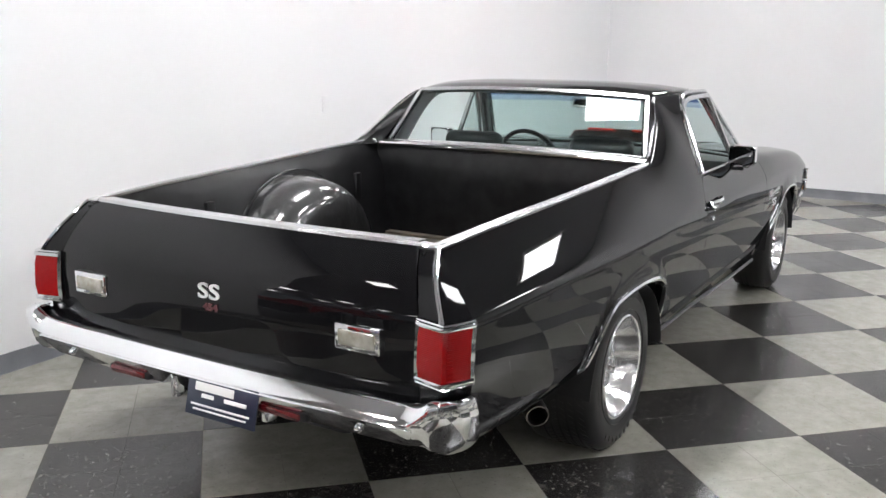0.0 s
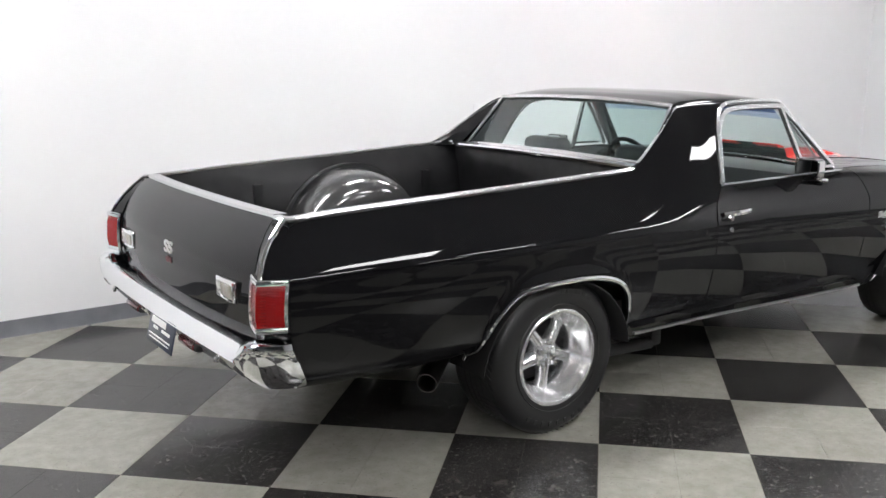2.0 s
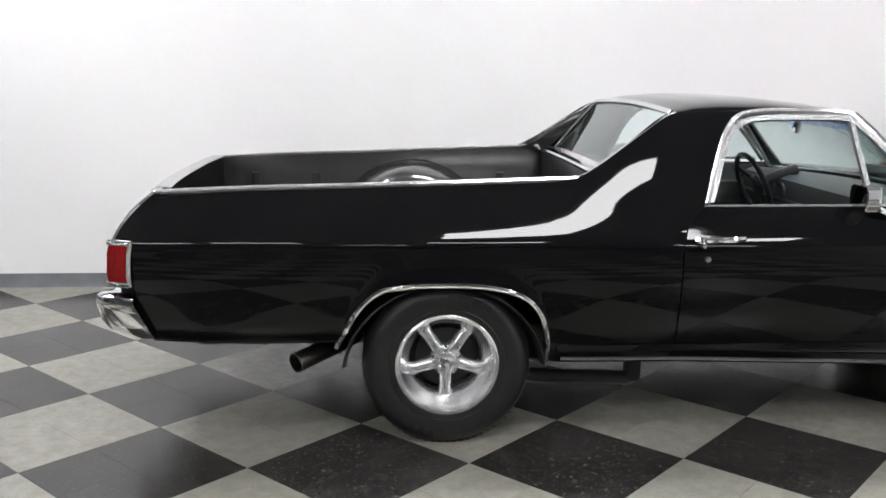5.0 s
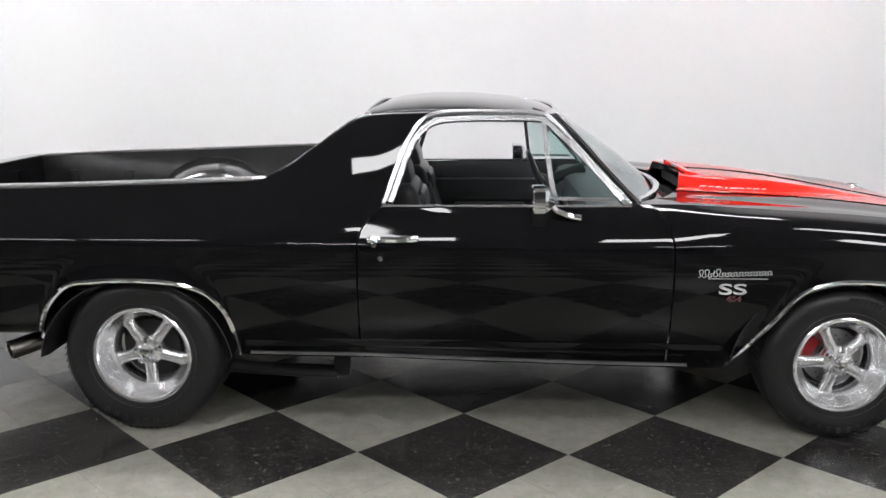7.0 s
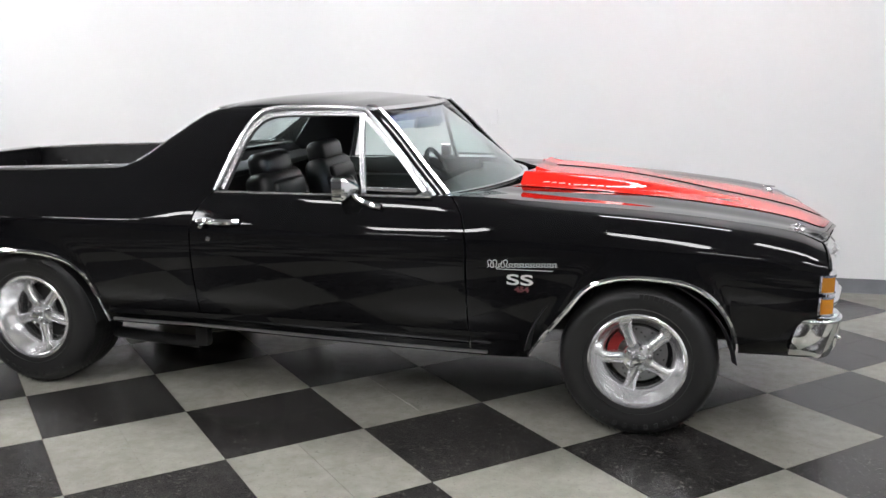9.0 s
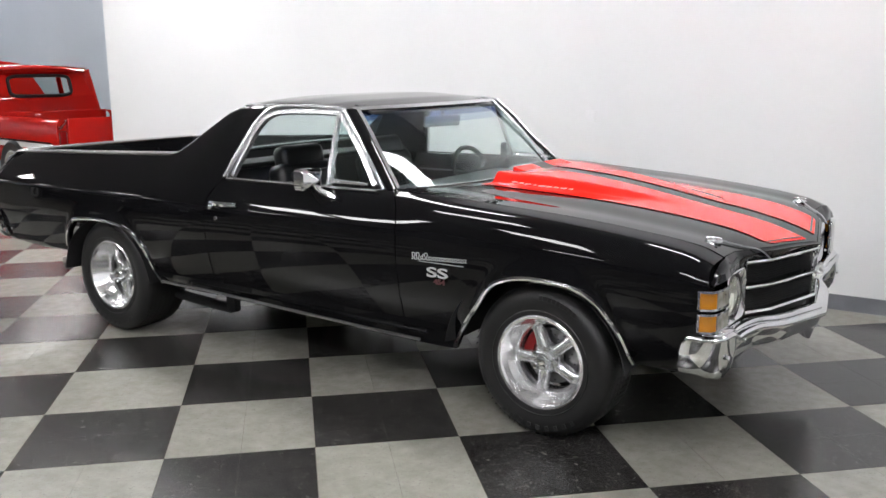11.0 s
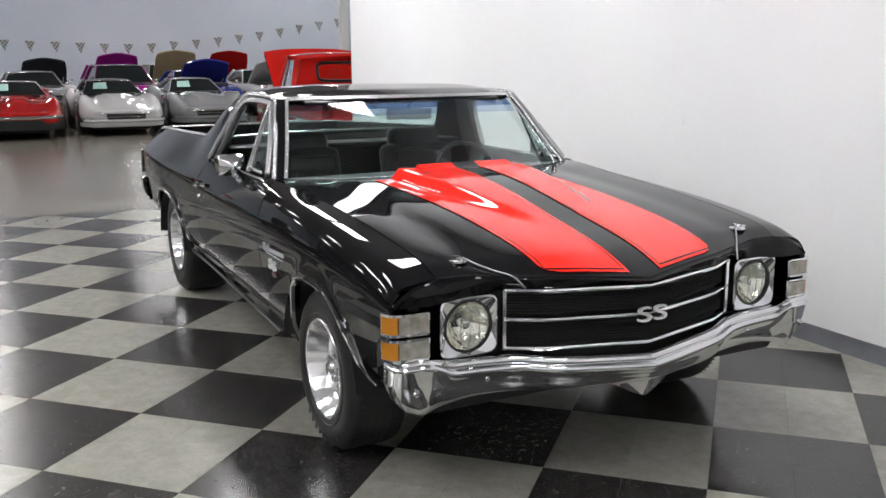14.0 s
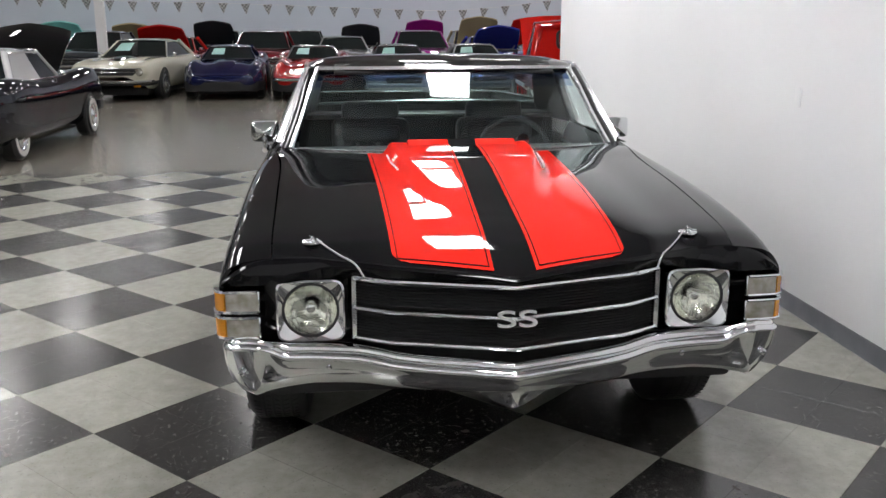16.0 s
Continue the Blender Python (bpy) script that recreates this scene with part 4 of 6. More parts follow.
for s in (-1, 1):
    rows = [[(x, s * y, z) for x in np.linspace(-1.20, .70, 12)] for y, z in ((.66, BED_Z), (.69, .80), (.715, .97))]
    rows.append([(x, s * (float(table(RAIL, min(x, .46))[0]) - .02), float(table(RAIL, min(x, .46))[1]) - .008) for x in np.linspace(-1.20, .70, 12)])
    sheet("bed_side", rows, BED_BLACK, car)
    # stamped ribs and pockets on the inner sides
    for x in (-.95, -.62, .42):
        box("rib", (x, s * .698, .80), (.05, .024, .30), BED_BLACK, car, .008)
    # chrome rail cap
    path = [(x, s * (float(table(RAIL, x)[0]) - .004), float(table(RAIL, x)[1]) + .003) for x in np.linspace(-1.130, .46, 40)]
    path += [(x, s * y, z) for x, y, z in smoothed([(.50, .786, 1.092), (.56, .781, 1.096), (.61, .772, 1.098), (.650, .752, 1.098)], 10)]
    prof = [(-.014, -.008), (.012, -.011), (.016, -.003), (.012, .004), (.003, .005), (.001, .002), (-.003, .002), (-.005, .006), (-.012, .006), (-.015, .001)]
    sweep("rail_trim", path, prof if s < 0 else [(-a, b) for a, b in prof], TRIM, car)
    edge_line = [q for q in smoothed(SAIL_LINE, 30) if q[2] > 1.11]
    sweep("sail_trim", [(q[0], s * (q[1] - .010), q[2] + .001) for q in edge_line], [(-.006, -.004), (.006, -.004), (.006, .004), (-.006, .004)], TRIM, car, (-.5, 0, .8))
    # wheel tub in the box
    rows = []
    for k, (y, sc) in enumerate(((.73, 1.0), (.68, 1.0), (.62, .99), (.56, .965), (.515, .92), (.48, .85), (.462, .74), (.452, .55), (.450, .3))):
        rows.append([(-.09 + .41 * sc * math.cos(a), s * y, .56 + .44 * sc * math.sin(a) ** .9) for a in np.linspace(0, math.pi, 30)])
    tub = sheet("wheel_tub", rows, TUB, car)
    sweep("tub_flange", [(-.09 + .435 * math.cos(a), s * .690, .56 + .462 * math.sin(a) ** .9) for a in np.linspace(0.1, math.pi - .1, 30)], [(-.004, -.004), (.004, -.004), (.004, .004), (-.004, .004)], TUB, tub, (0, 1, .1))
    # inner face of the sail and the pillar below the rear window
    low_w, top_w = Vector((.690, .735, 1.078)), Vector((.952, .645, 1.345))
    inner = [[(q[0] + .002, s * (q[1] - .004), q[2] - .001) for q in resample(SAIL_LINE[1:], 14)], [(q[0] + .02, s * (q[1] - .03), q[2] - .012) for q in resample(SAIL_LINE[1:], 14)], [tuple(Vector((v.x, v.y * s, v.z))) for v in [low_w.lerp(top_w, k / 13) for k in range(14)]]]
    sheet("sail_inner", inner, BED_BLACK, car)
front_wall = [[(x, y, z) for y in np.linspace(-.74, .74, 9)] for x, z in ((.66, BED_Z), (.66, .90), (.662, 1.06), (.68, 1.088), (.72, 1.095))]
sheet("bed_bulkhead", front_wall, BED_BLACK, car)
sweep("bulkhead_trim", [(.672, y, 1.094 - .008 * (y / .7) ** 2) for y in np.linspace(-.74, .74, 20)], [(-.034, -.012), (.030, -.006), (.030, .005), (-.028, .006), (-.036, -.002)], CHROME, car)


# ---- tailgate and rear corners ----
def gate_x(y, z):
    base = float(np.interp(z, [.56, .66, .78, .86, .93, 1.0, 1.04], [-1.322, -1.332, -1.336, -1.326, -1.294, -1.242, -1.200]))
    return base + .03 * (abs(y) / .72) ** 2.5


def gate_half(z):
    """The tailgate narrows above the tail lamps."""
    return float(np.interp(z, [.80, .87, .95, 1.04], [.764, .758, .728, .690]))


gate_rows = [[(gate_x(y * gate_half(z), z), y * gate_half(z), z) for y in np.linspace(-1, 1, 29)] for z in np.linspace(.56, 1.036, 20)]
gate_rows.append([(p[0] + .05, p[1], p[2] - .004) for p in gate_rows[-1]])
gate_rows.append([(p[0] + .012, p[1], .62) for p in gate_rows[-1]])
BRUSHED = mat("brushed_trim", (.62, .62, .63), .22, 1.0)
tailgate = sheet("tailgate", gate_rows, PAINT, car, "black tailgate with chrome top edge")
sweep("tailgate_trim", [(gate_x(y, 1.036) + .026, y, 1.038) for y in np.linspace(-.684, .684, 24)], [(-.030, -.004), (.030, -.008), (.033, 0), (.028, .005), (-.026, .007)], BRUSHED, tailgate, (0, 0, 1), False, "brushed bright top moulding")

def corner_edge(z):
    """Rear outer edge of the quarter panel: half width and place along the car."""
    sec = quarter_column(-1.23, 90)
    return float(np.interp(z, sec[:, 2], sec[:, 1])), float(np.interp(z, sec[:, 2], sec[:, 0]))


def corner_mid(z, s):
    """The edge between the corner's rear face and its side face."""
    x = gate_x(0, z) + float(np.interp(z, [.80, .86, .93, 1.03], [.032, .012, .018, .036]))
    return Vector((x, s * float(np.interp(z, [.80, .86, .93, 1.03], [.835, .850, .808, .748])), z))


for s in (-1, 1):
    # black corner post between tailgate and quarter panel, with its bright edge
    rows = []
    for z in (.47, .62, .74, .86, .90, .945, .99, 1.030):
        yy, xx = corner_edge(z)
        a = Vector((gate_x(gate_half(z), z) + .001, (gate_half(z) + .004) * s, z))
        m = corner_mid(z, s)
        b = Vector((xx, yy * s, z))
        rows.append([tuple(a + Vector((.03, 0, 0)))] + [tuple(a.lerp(m, t)) for t in (0, .5, 1)] + [tuple(m.lerp(b, t) + Vector((-.006 * math.sin(math.pi * t), 0, 0))) for t in (.33, .66, 1)])
    sheet("rear_corner", rows, PAINT, car)
    # bright strip down the corner's edge from the rail to the lamp
    strip = [corner_mid(z, s) + Vector((-.002, .003 * s, 0)) for z in (.856, .90, .945, .99, 1.034)]
    sweep("corner_trim", smoothed(strip, 14), [(-.008, -.004), (-.006, .003), (-.001, .004), (0, .002), (.002, .004), (.006, .003), (.008, -.004)], CHROME, car, (-.75, .65 * s, .25))
    cap = [(-1.128, s * .739, 1.034), (-1.150, s * .738, 1.034), (-1.164, s * .730, 1.035), (-1.168, s * .712, 1.037), (-1.165, s * .690, 1.038)]
    prof = [(-.016, -.008), (.018, -.010), (.022, -.002), (.016, .004), (-.014, .005), (-.017, .001)]
    sweep("rail_corner", smoothed(cap, 14), [(-a, b) for a, b in prof] if s < 0 else prof, TRIM, car)

    # tail lamp: an angled lens with a rear and a side face in a bright frame
    plan = [Vector((-1.312, .765 * s, 0)), Vector((-1.338, .862 * s, 0)), Vector((-1.248, .906 * s, 0))]

    def lamp_at(t, z, out=0.0):
        p = plan[0].lerp(plan[1], t * 2) if t < .5 else plan[1].lerp(plan[2], t * 2 - 1)
        n = Vector((-1, .12 * s, 0)) if t < .47 else Vector((-.45, 1 * s, 0)) if t > .53 else Vector((-.8, .6 * s, 0))
        lean = (z - .765) * (.16 if z > .765 else -.05)
        return p + n.normalized() * out + Vector((lean, 0, z))

    ts = (.03, .15, .3, .46, .5, .54, .7, .85, .97)
    rows = [[tuple(lamp_at(t, z, o)) for t in ts] for z, o in ((.692, -.010), (.694, .002), (.73, .006), (.81, .006), (.842, .002), (.844, -.010))]
    lens = sheet("tail_lamp", rows, LENS_RED, car, "dark red angled tail lamp lens in a chrome frame", .004)
    for z in (.690, .847):
        for dz, o, w in ((0, .004, .006), (.011 if z > .8 else -.011, .002, .003)):
            sweep("frame_bar", [lamp_at(t, z + dz, o) for t in (0, .25, .47, .5, .53, .75, 1)], [(-.006, -w), (.006, -w), (.008, 0), (.006, w), (-.006, w)], CHROME, lens)
    for t in (0.0, 1.0):
        sweep("frame_post", [lamp_at(t, z, .003) for z in (.680, .73, .80, .858)], [(-.006, -.006), (.006, -.006), (.006, .006), (-.006, .006)], CHROME, lens, (-.7, .7 * s, 0))
    for k in range(13):
        a, b = lamp_at(.56, .706 + .0105 * k, .0095), lamp_at(.66, .706 + .0105 * k, .0095)
        sweep("lens_rib", [a, b], [(-.002, -.002), (.002, -.002), (.002, .002), (-.002, .002)], LENS_RED, lens)

    # back-up lamp on the tailgate
    c = Vector((gate_x(.57, .772), s * .575, .772))
    b = box("backup_lamp", c + Vector((.004, 0, 0)), (.030, .162, .080), CHROME, tailgate, .007, "clear reversing lamp in a chrome frame")
    box("lens", c + Vector((-.012, 0, 0)), (.010, .130, .048), LENS_CLEAR, b, .004)


def rear_bumper():
    """Full-width chrome bar: a flat top ledge, a face that tucks under, and deep slanted ends."""
    rows = []
    plan = [(-.913, -1.235), (-.916, -1.265), (-.914, -1.30), (-.906, -1.34), (-.885, -1.372), (-.84, -1.390), (-.78, -1.394)]
    left = smoothed(plan, 22).tolist()
    P = np.array(left + [(y, -1.396 - .018 * (1 - (y / .76) ** 2)) for y in np.linspace(-.75, .75, 31)] + [(-a, b) for a, b in left[::-1]])
    for i, (y, x) in enumerate(P):
        d = P[min(i + 1, len(P) - 1)] - P[max(i - 1, 0)]
        n = Vector((-d[0], d[1], 0)).normalized()
        e = min(1.0, max(0.0, (abs(y) - .76) / .12))
        e = e * e * (3 - 2 * e)
        back = max(0.0, x + 1.34) if abs(y) > .85 else 0.0
        top, low = lerp(.622, .655, e) - .10 * back, float(np.interp(abs(y), [.16, .20, .76, .80, .85, .89, .915], [.540, .496, .496, .500, .490, .470, .464]))
        tuck = lerp(.055, .035, e)           # the lower edge lies further in
        bar = [(-.085, top - .010), (-.058, top - .001), (-.040, top), (-.030, top - .005), (-.014, top - .022), (.000, top - .038), (.004, top - .045), (-.001, top - .050), (.003, top - .055), (-.016, lerp(top - .055, low, .5)), (-.048, low)]
        end = [(-.085, top - .012), (-.06, top), (-.018, top), (.000, top - .010), (.006, top - .030), (.005, lerp(top, low, .35)), (.000, lerp(top, low, .5)), (-.008, lerp(top, low, .7)), (-.018, lerp(top, low, .88)), (-tuck, low), (-tuck - .02, low + .004)]
        prof = [(lerp(a, c, e), lerp(b, d, e)) for (a, b), (c, d) in zip(bar, end)]
        slant = .48 if abs(y) > .84 else 0.0
        rows.append([(x + n.x * a + slant * max(0.0, top - .03 - z) * min(1, (abs(y) - .84) / .065 if slant else 0), y + n.y * a, z) for a, z in prof])
    return rows


bumper_r = sheet("rear_bumper", rear_bumper(), CHROME, car, "full-width chrome rear bumper")
tilt_p = Euler((0, math.radians(14), 0)).to_matrix()
plate = box("number_plate", (-1.422, -.125, .520), (.006, .290, .130), mat("navy_plate", (.008, .015, .036), .3, 0, .6), bumper_r, .002, "navy dealer plate with white bars", tilt_p)
for dy, z, w, h in ((.03, .526, .16, .026), (.055, .500, .05, .012), (-.06, .500, .09, .012), (0, .470, .24, .006), (0, .456, .22, .005)):
    box("plate_bar", (-1.4262 + (z - .503) * .25, dy - .125, z + .023), (.003, w, h), WHITE_MARK, plate, .0005, "", tilt_p)
DEEP_RED = mat("dark_red_lens", (.09, .005, .008), .2, 0, 1)
for y in (-.335, .325):
    box("lamp_surround", (-1.372, y, .520), (.05, .20, .040), DARK, bumper_r, .016)
    box("marker_lamp", (-1.398, y, .520), (.012, .16, .024), DEEP_RED, bumper_r, .006)
for y in (-.20, .20):
    box("plate_bracket", (-1.29, y, .47), (.06, .03, .09), CHROME, bumper_r, .01)
for y in (-.62, .62):
    lathe("bumper_bolt", [(0, -.008), (.008, -.007), (.012, -.002), (.012, .006)], CHROME, bumper_r, 16, "x", (-1.392, y, .53))
box("rear_valance", (-1.20, 0, .55), (.10, 1.5, .14), DARK, car, .02)


# ---- nose: grille, lamps, bumper ----
def face_x(y):
    """Plan line of the nose: a shallow V at the grille, then back to the corners."""
    a = abs(y)
    return float(np.interp(a, [0, .385, .515, .80, .92, .95], [3.797, 3.713, 3.646, 3.664, 3.656, 3.64]))


rows = [[(face_x(y) - .055, y, z) for y in np.linspace(-.515, .515, 31)] for z in (.535, .80)]
grille = sheet("grille", rows, DARK, car, "black grille with bright horizontal bars")
for k in range(20):
    z = .566 + k * .0098
    if abs(k - 9.5) < .8:
        continue
    path = [(face_x(y) - .022, y, z - .006 * (1 - abs(y) / .5)) for y in (-.508, -.385, -.2, 0, .2, .385, .508)]
    sweep("grille_slat", path, [(-.014, -.0026), (.006, -.0012), (.006, .0012), (-.014, .0026)], DARK, grille)
for z0, z1, r in ((.762, .752, .0065), (.660, .650, .0055), (.556, .546, .0060)):
    pts = [(face_x(y) + .004, y, lerp(z1, z0, abs(y) / .5)) for y in (-.512, -.385, -.25, -.12, 0, .12, .25, .385, .512)]
    sweep("grille_bar", pts, [(-.010, -r), (.005, -r), (.008, 0), (.005, r), (-.010, r)], CHROME, grille)
for s in (-1, 1):
    sweep("grille_end", [(face_x(.512) + .002, s * .513, z) for z in (.552, .66, .766)], [(-.007, -.005), (.007, -.005), (.007, .005), (-.007, .005)], CHROME, grille, (1, 0, 0))

# painted header that rolls from the bonnet down to the lamps and the grille
hdr = []
for y in np.linspace(-.935, .935, 75):
    a = abs(y)
    x = face_x(y)
    if a < .775:
        top = Vector((hood_front(y) + .004, y, hood_z(hood_front(y), y) - .004))
    else:
        t = (a - .775) / .16
        top = Vector((3.652, y, lerp(.829, .760, t ** 2.2)))
    low = lerp(.770, .748, min(1, max(0, (a - .5) / .3)))
    a1 = top + Vector((.006, 0, -.006))
    b1 = Vector((max(x + .004, top.x + .008), y, min(top.z - .014, low + .03)))
    hdr.append([tuple(top), tuple(a1), tuple(a1.lerp(b1, .6) + Vector((.004, 0, .003))), tuple(b1), (x + .004, y, low), (x - .03, y, low - .004)])
sheet("nose_header", hdr, PAINT, car)
HEAD_GLASS = mat("headlamp_glass", (.96, .97, .95), .03, 0, 0, None, 0, 1.3, 1.0)
REFLECTOR = mat("lamp_reflector", (.88, .88, .80), .16, 1.0)
flutes = add(REFLECTOR, "ShaderNodeTexVoronoi", Scale=38.0)
link(REFLECTOR, coords(REFLECTOR), flutes.inputs["Vector"])
bump(REFLECTOR, flutes.outputs["Distance"], 0.5, 0.004)
for s in (-1, 1):
    rows = [[(face_x(y) - .088, s * y, z) for y in np.linspace(.515, .925, 11)] for z in (.52, .60, .70, .785)]
    sheet("lamp_panel", rows, PAINT, car)
    c = Vector((3.660, s * .655, .655))
    sq = []
    for k in range(48):
        w = 2 * math.pi * k / 48
        cc, ss = math.cos(w), math.sin(w)
        sq.append((c.x, c.y + .111 * math.copysign(abs(cc) ** .28, cc), c.z + .104 * math.copysign(abs(ss) ** .28, ss)))
    circ = [(c.x - .008, c.y + .091 * math.cos(2 * math.pi * k / 48), c.z + .091 * math.sin(2 * math.pi * k / 48)) for k in range(48)]
    back = [(p[0] - .035, p[1], p[2]) for p in sq]
    rim2 = [(p[0] + .003, lerp(p[1], c.y, .05), lerp(p[2], c.z, .05)) for p in sq]
    v, f = sheet_data([back, sq, rim2, circ, [(p[0] - .03, p[1], p[2]) for p in circ]], False, True)
    bez = solid("headlamp", v, f, CHROME, car, "round clear headlamp in a square chrome bezel")
    lathe("reflector", [(.0, -.075), (.02, -.074), (.05, -.060), (.075, -.036), (.088, -.018)], REFLECTOR, bez, 40, "x", c)
    prof = [(0, .014), (.03, .012), (.055, .006), (.075, -.004), (.088, -.018), (.084, -.020), (.072, -.008), (.052, .002), (.03, .008), (0, .010)]
    lensob = lathe("lens", prof, HEAD_GLASS, bez, 40, "x", c, False, "clear fluted headlamp glass")
    lensob.visible_shadow = False
    for k in (-2, 0, 2):
        h = math.sqrt(max(0, .070 ** 2 - (k * .018) ** 2))
        sweep("lens_flute", [c + Vector((.010 - (q * q + (k * .018) ** 2) * 3.0, k * .018, q)) for q in np.linspace(-h, h, 7)], [(-.0015, -.0015), (.0015, -.0015), (.0015, .0015), (-.0015, .0015)], HEAD_GLASS, bez, (1, 0, 0))
    lathe("bulb_shield", [(0, -.022), (.014, -.024), (.018, -.032), (.018, -.06)], CHROME, bez, 16, "x", c)
    lathe("lamp_ring", [(.085, -.016), (.093, -.014), (.093, -.006), (.085, -.006)], DARK, bez, 44, "x", c, True)
    # stacked parking lamps that wrap round the corner
    for z in (.698, .612):
        corner = [Vector((3.674, s * .820, z)), Vector((3.673, s * .866, z)), Vector((3.666, s * .922, z)), Vector((3.655, s * .940, z)), Vector((3.622, s * .953, z))]
        prof = [(-.012, -.030), (.004, -.030), (.007, 0), (.004, .030), (-.012, .030)]
        prof = prof if s > 0 else [(-a, b) for a, b in prof]
        prof = [(-a, b) for a, b in prof]
        lamp = sweep("parking_lamp", corner[:3], prof, LENS_CLEAR, car, (0, 0, 1), False, "clear and amber parking lamp in bright frame")
        sweep("amber_lens", corner[2:], prof, LENS_AMBER, lamp, (0, 0, 1))
        for dz in (-.0335, .0335):
            sweep("lamp_frame", [p + Vector((.003, .003 * s, dz)) for p in corner], [(-.012, -.0045), (.010, -.0045), (.012, 0), (.010, .0045), (-.012, .0045)], CHROME, lamp, (0, 0, 1))
        box("lamp_frame", corner[0] + Vector((.002, -.002 * s, 0)), (.018, .006, .070), CHROME, lamp, .002)
        box("lamp_frame", corner[-1] + Vector((-.002, .002 * s, 0)), (.010, .018, .070), CHROME, lamp, .002)


def front_bumper():
    """Chrome bar following the nose's V: an upper ledge, a groove, a sloping lower face, and tall wrapped ends."""
    rows = []
    half = [(.930, 3.555), (.940, 3.59), (.944, 3.63), (.943, 3.662), (.934, 3.690), (.912, 3.712), (.875, 3.722), (.82, 3.724), (.77, 3.712), (.70, 3.706), (.62, 3.707), (.53, 3.717), (.46, 3.737), (.385, 3.771), (.30, 3.797), (.2, 3.817), (.1, 3.837), (0, 3.855)]
    r = smoothed([(-a, b) for a, b in half], 60).tolist()
    P = np.array(r + [(-a, b) for a, b in r[-2::-1]])
    for i, (y, x) in enumerate(P):
        d = P[min(i + 1, len(P) - 1)] - P[max(i - 1, 0)]
        n = Vector((d[0], -d[1], 0)).normalized()
        a = abs(y)
        top = float(np.interp(a, [0, .38, .5, .62, .74, .80, .86, .946], [.508, .528, .540, .545, .550, .572, .580, .572])) - (.25 * max(0, 3.70 - x) if a > .9 else 0) * .2
        low = float(np.interp(a, [0, .10, .22, .38, .5, .66, .76, .84, .90, .946], [.396, .396, .398, .400, .402, .402, .392, .376, .380, .392]))
        e = min(1.0, max(0.0, (a - .74) / .08))
        mid = lerp(top - .058, top - .03, e)
        t = [(-.085, top - .010), (-.055, top), (-.022, top), (-.014, top - .008), (-.016, top - .022), (-.002 - .01 * e, lerp(top - .026, top - .012, e)), (.004 - .006 * e, lerp(top - .034, top - .02, e)), (.000, mid + .006), (-.014 + .012 * e, mid - .004), (-.020 + .016 * e, lerp(mid, low, .35)), (-.030 + .012 * e, lerp(mid, low, .75)), (-.040, low + .006), (-.048, low), (-.066, low + .004)]
        lean = .26 * min(1.0, max(0.0, (a - .84) / .08))
        rows.append([(x + n.x * q - lean * max(0.0, top - .02 - z), y + n.y * q, z) for q, z in t])
    return rows


bumper_f = sheet("front_bumper", front_bumper(), CHROME, car, "chrome front bumper with wrapped ends", .004, 55)
# pointed guard plate under the middle
vg = [[(3.818 - .18 * abs(y), y, .430), (3.815 - .18 * abs(y), y, lerp(.392, .408, abs(y) / .135)), (3.796 - .16 * abs(y), y, lerp(.340, .402, (abs(y) / .135) ** 1.3))] for y in np.linspace(-.135, .135, 17)]
sheet("guard_plate", vg, CHROME, bumper_f, "pointed chrome plate", .006)
for y in (-.88, -.60, -.06, .06, .60, .88):
    bx = float(np.interp(abs(y), [0, .1, .6, .88], [3.833, 3.813, 3.687, 3.712]))
    lathe("bumper_bolt", [(0, .008), (.007, .007), (.011, .002), (.011, -.006)], CHROME, bumper_f, 16, "x", (bx, y, .470))
box("front_valance", (3.52, 0, .42), (.22, 1.5, .10), DARK, car, .03)


# ---- badges ----
def words(name, text, size, m, material, parent, depth=.002, wide=1.0, bold=0.0, label=""):
    cu = bpy.data.curves.new(name, "FONT")
    cu.body, cu.size, cu.extrude, cu.align_x, cu.align_y, cu.offset = text, size, depth, "CENTER", "CENTER", bold
    ob = bpy.data.objects.new(name, cu)
    me = bpy.data.meshes.new_from_object(ob)
    bpy.data.objects.remove(ob)
    me.transform(m @ Matrix.Diagonal((wide, 1, 1, 1)))
    me.materials.append(material)
    out = new(name, me)
    out.parent = parent
    return tagged(out, label) if label else out


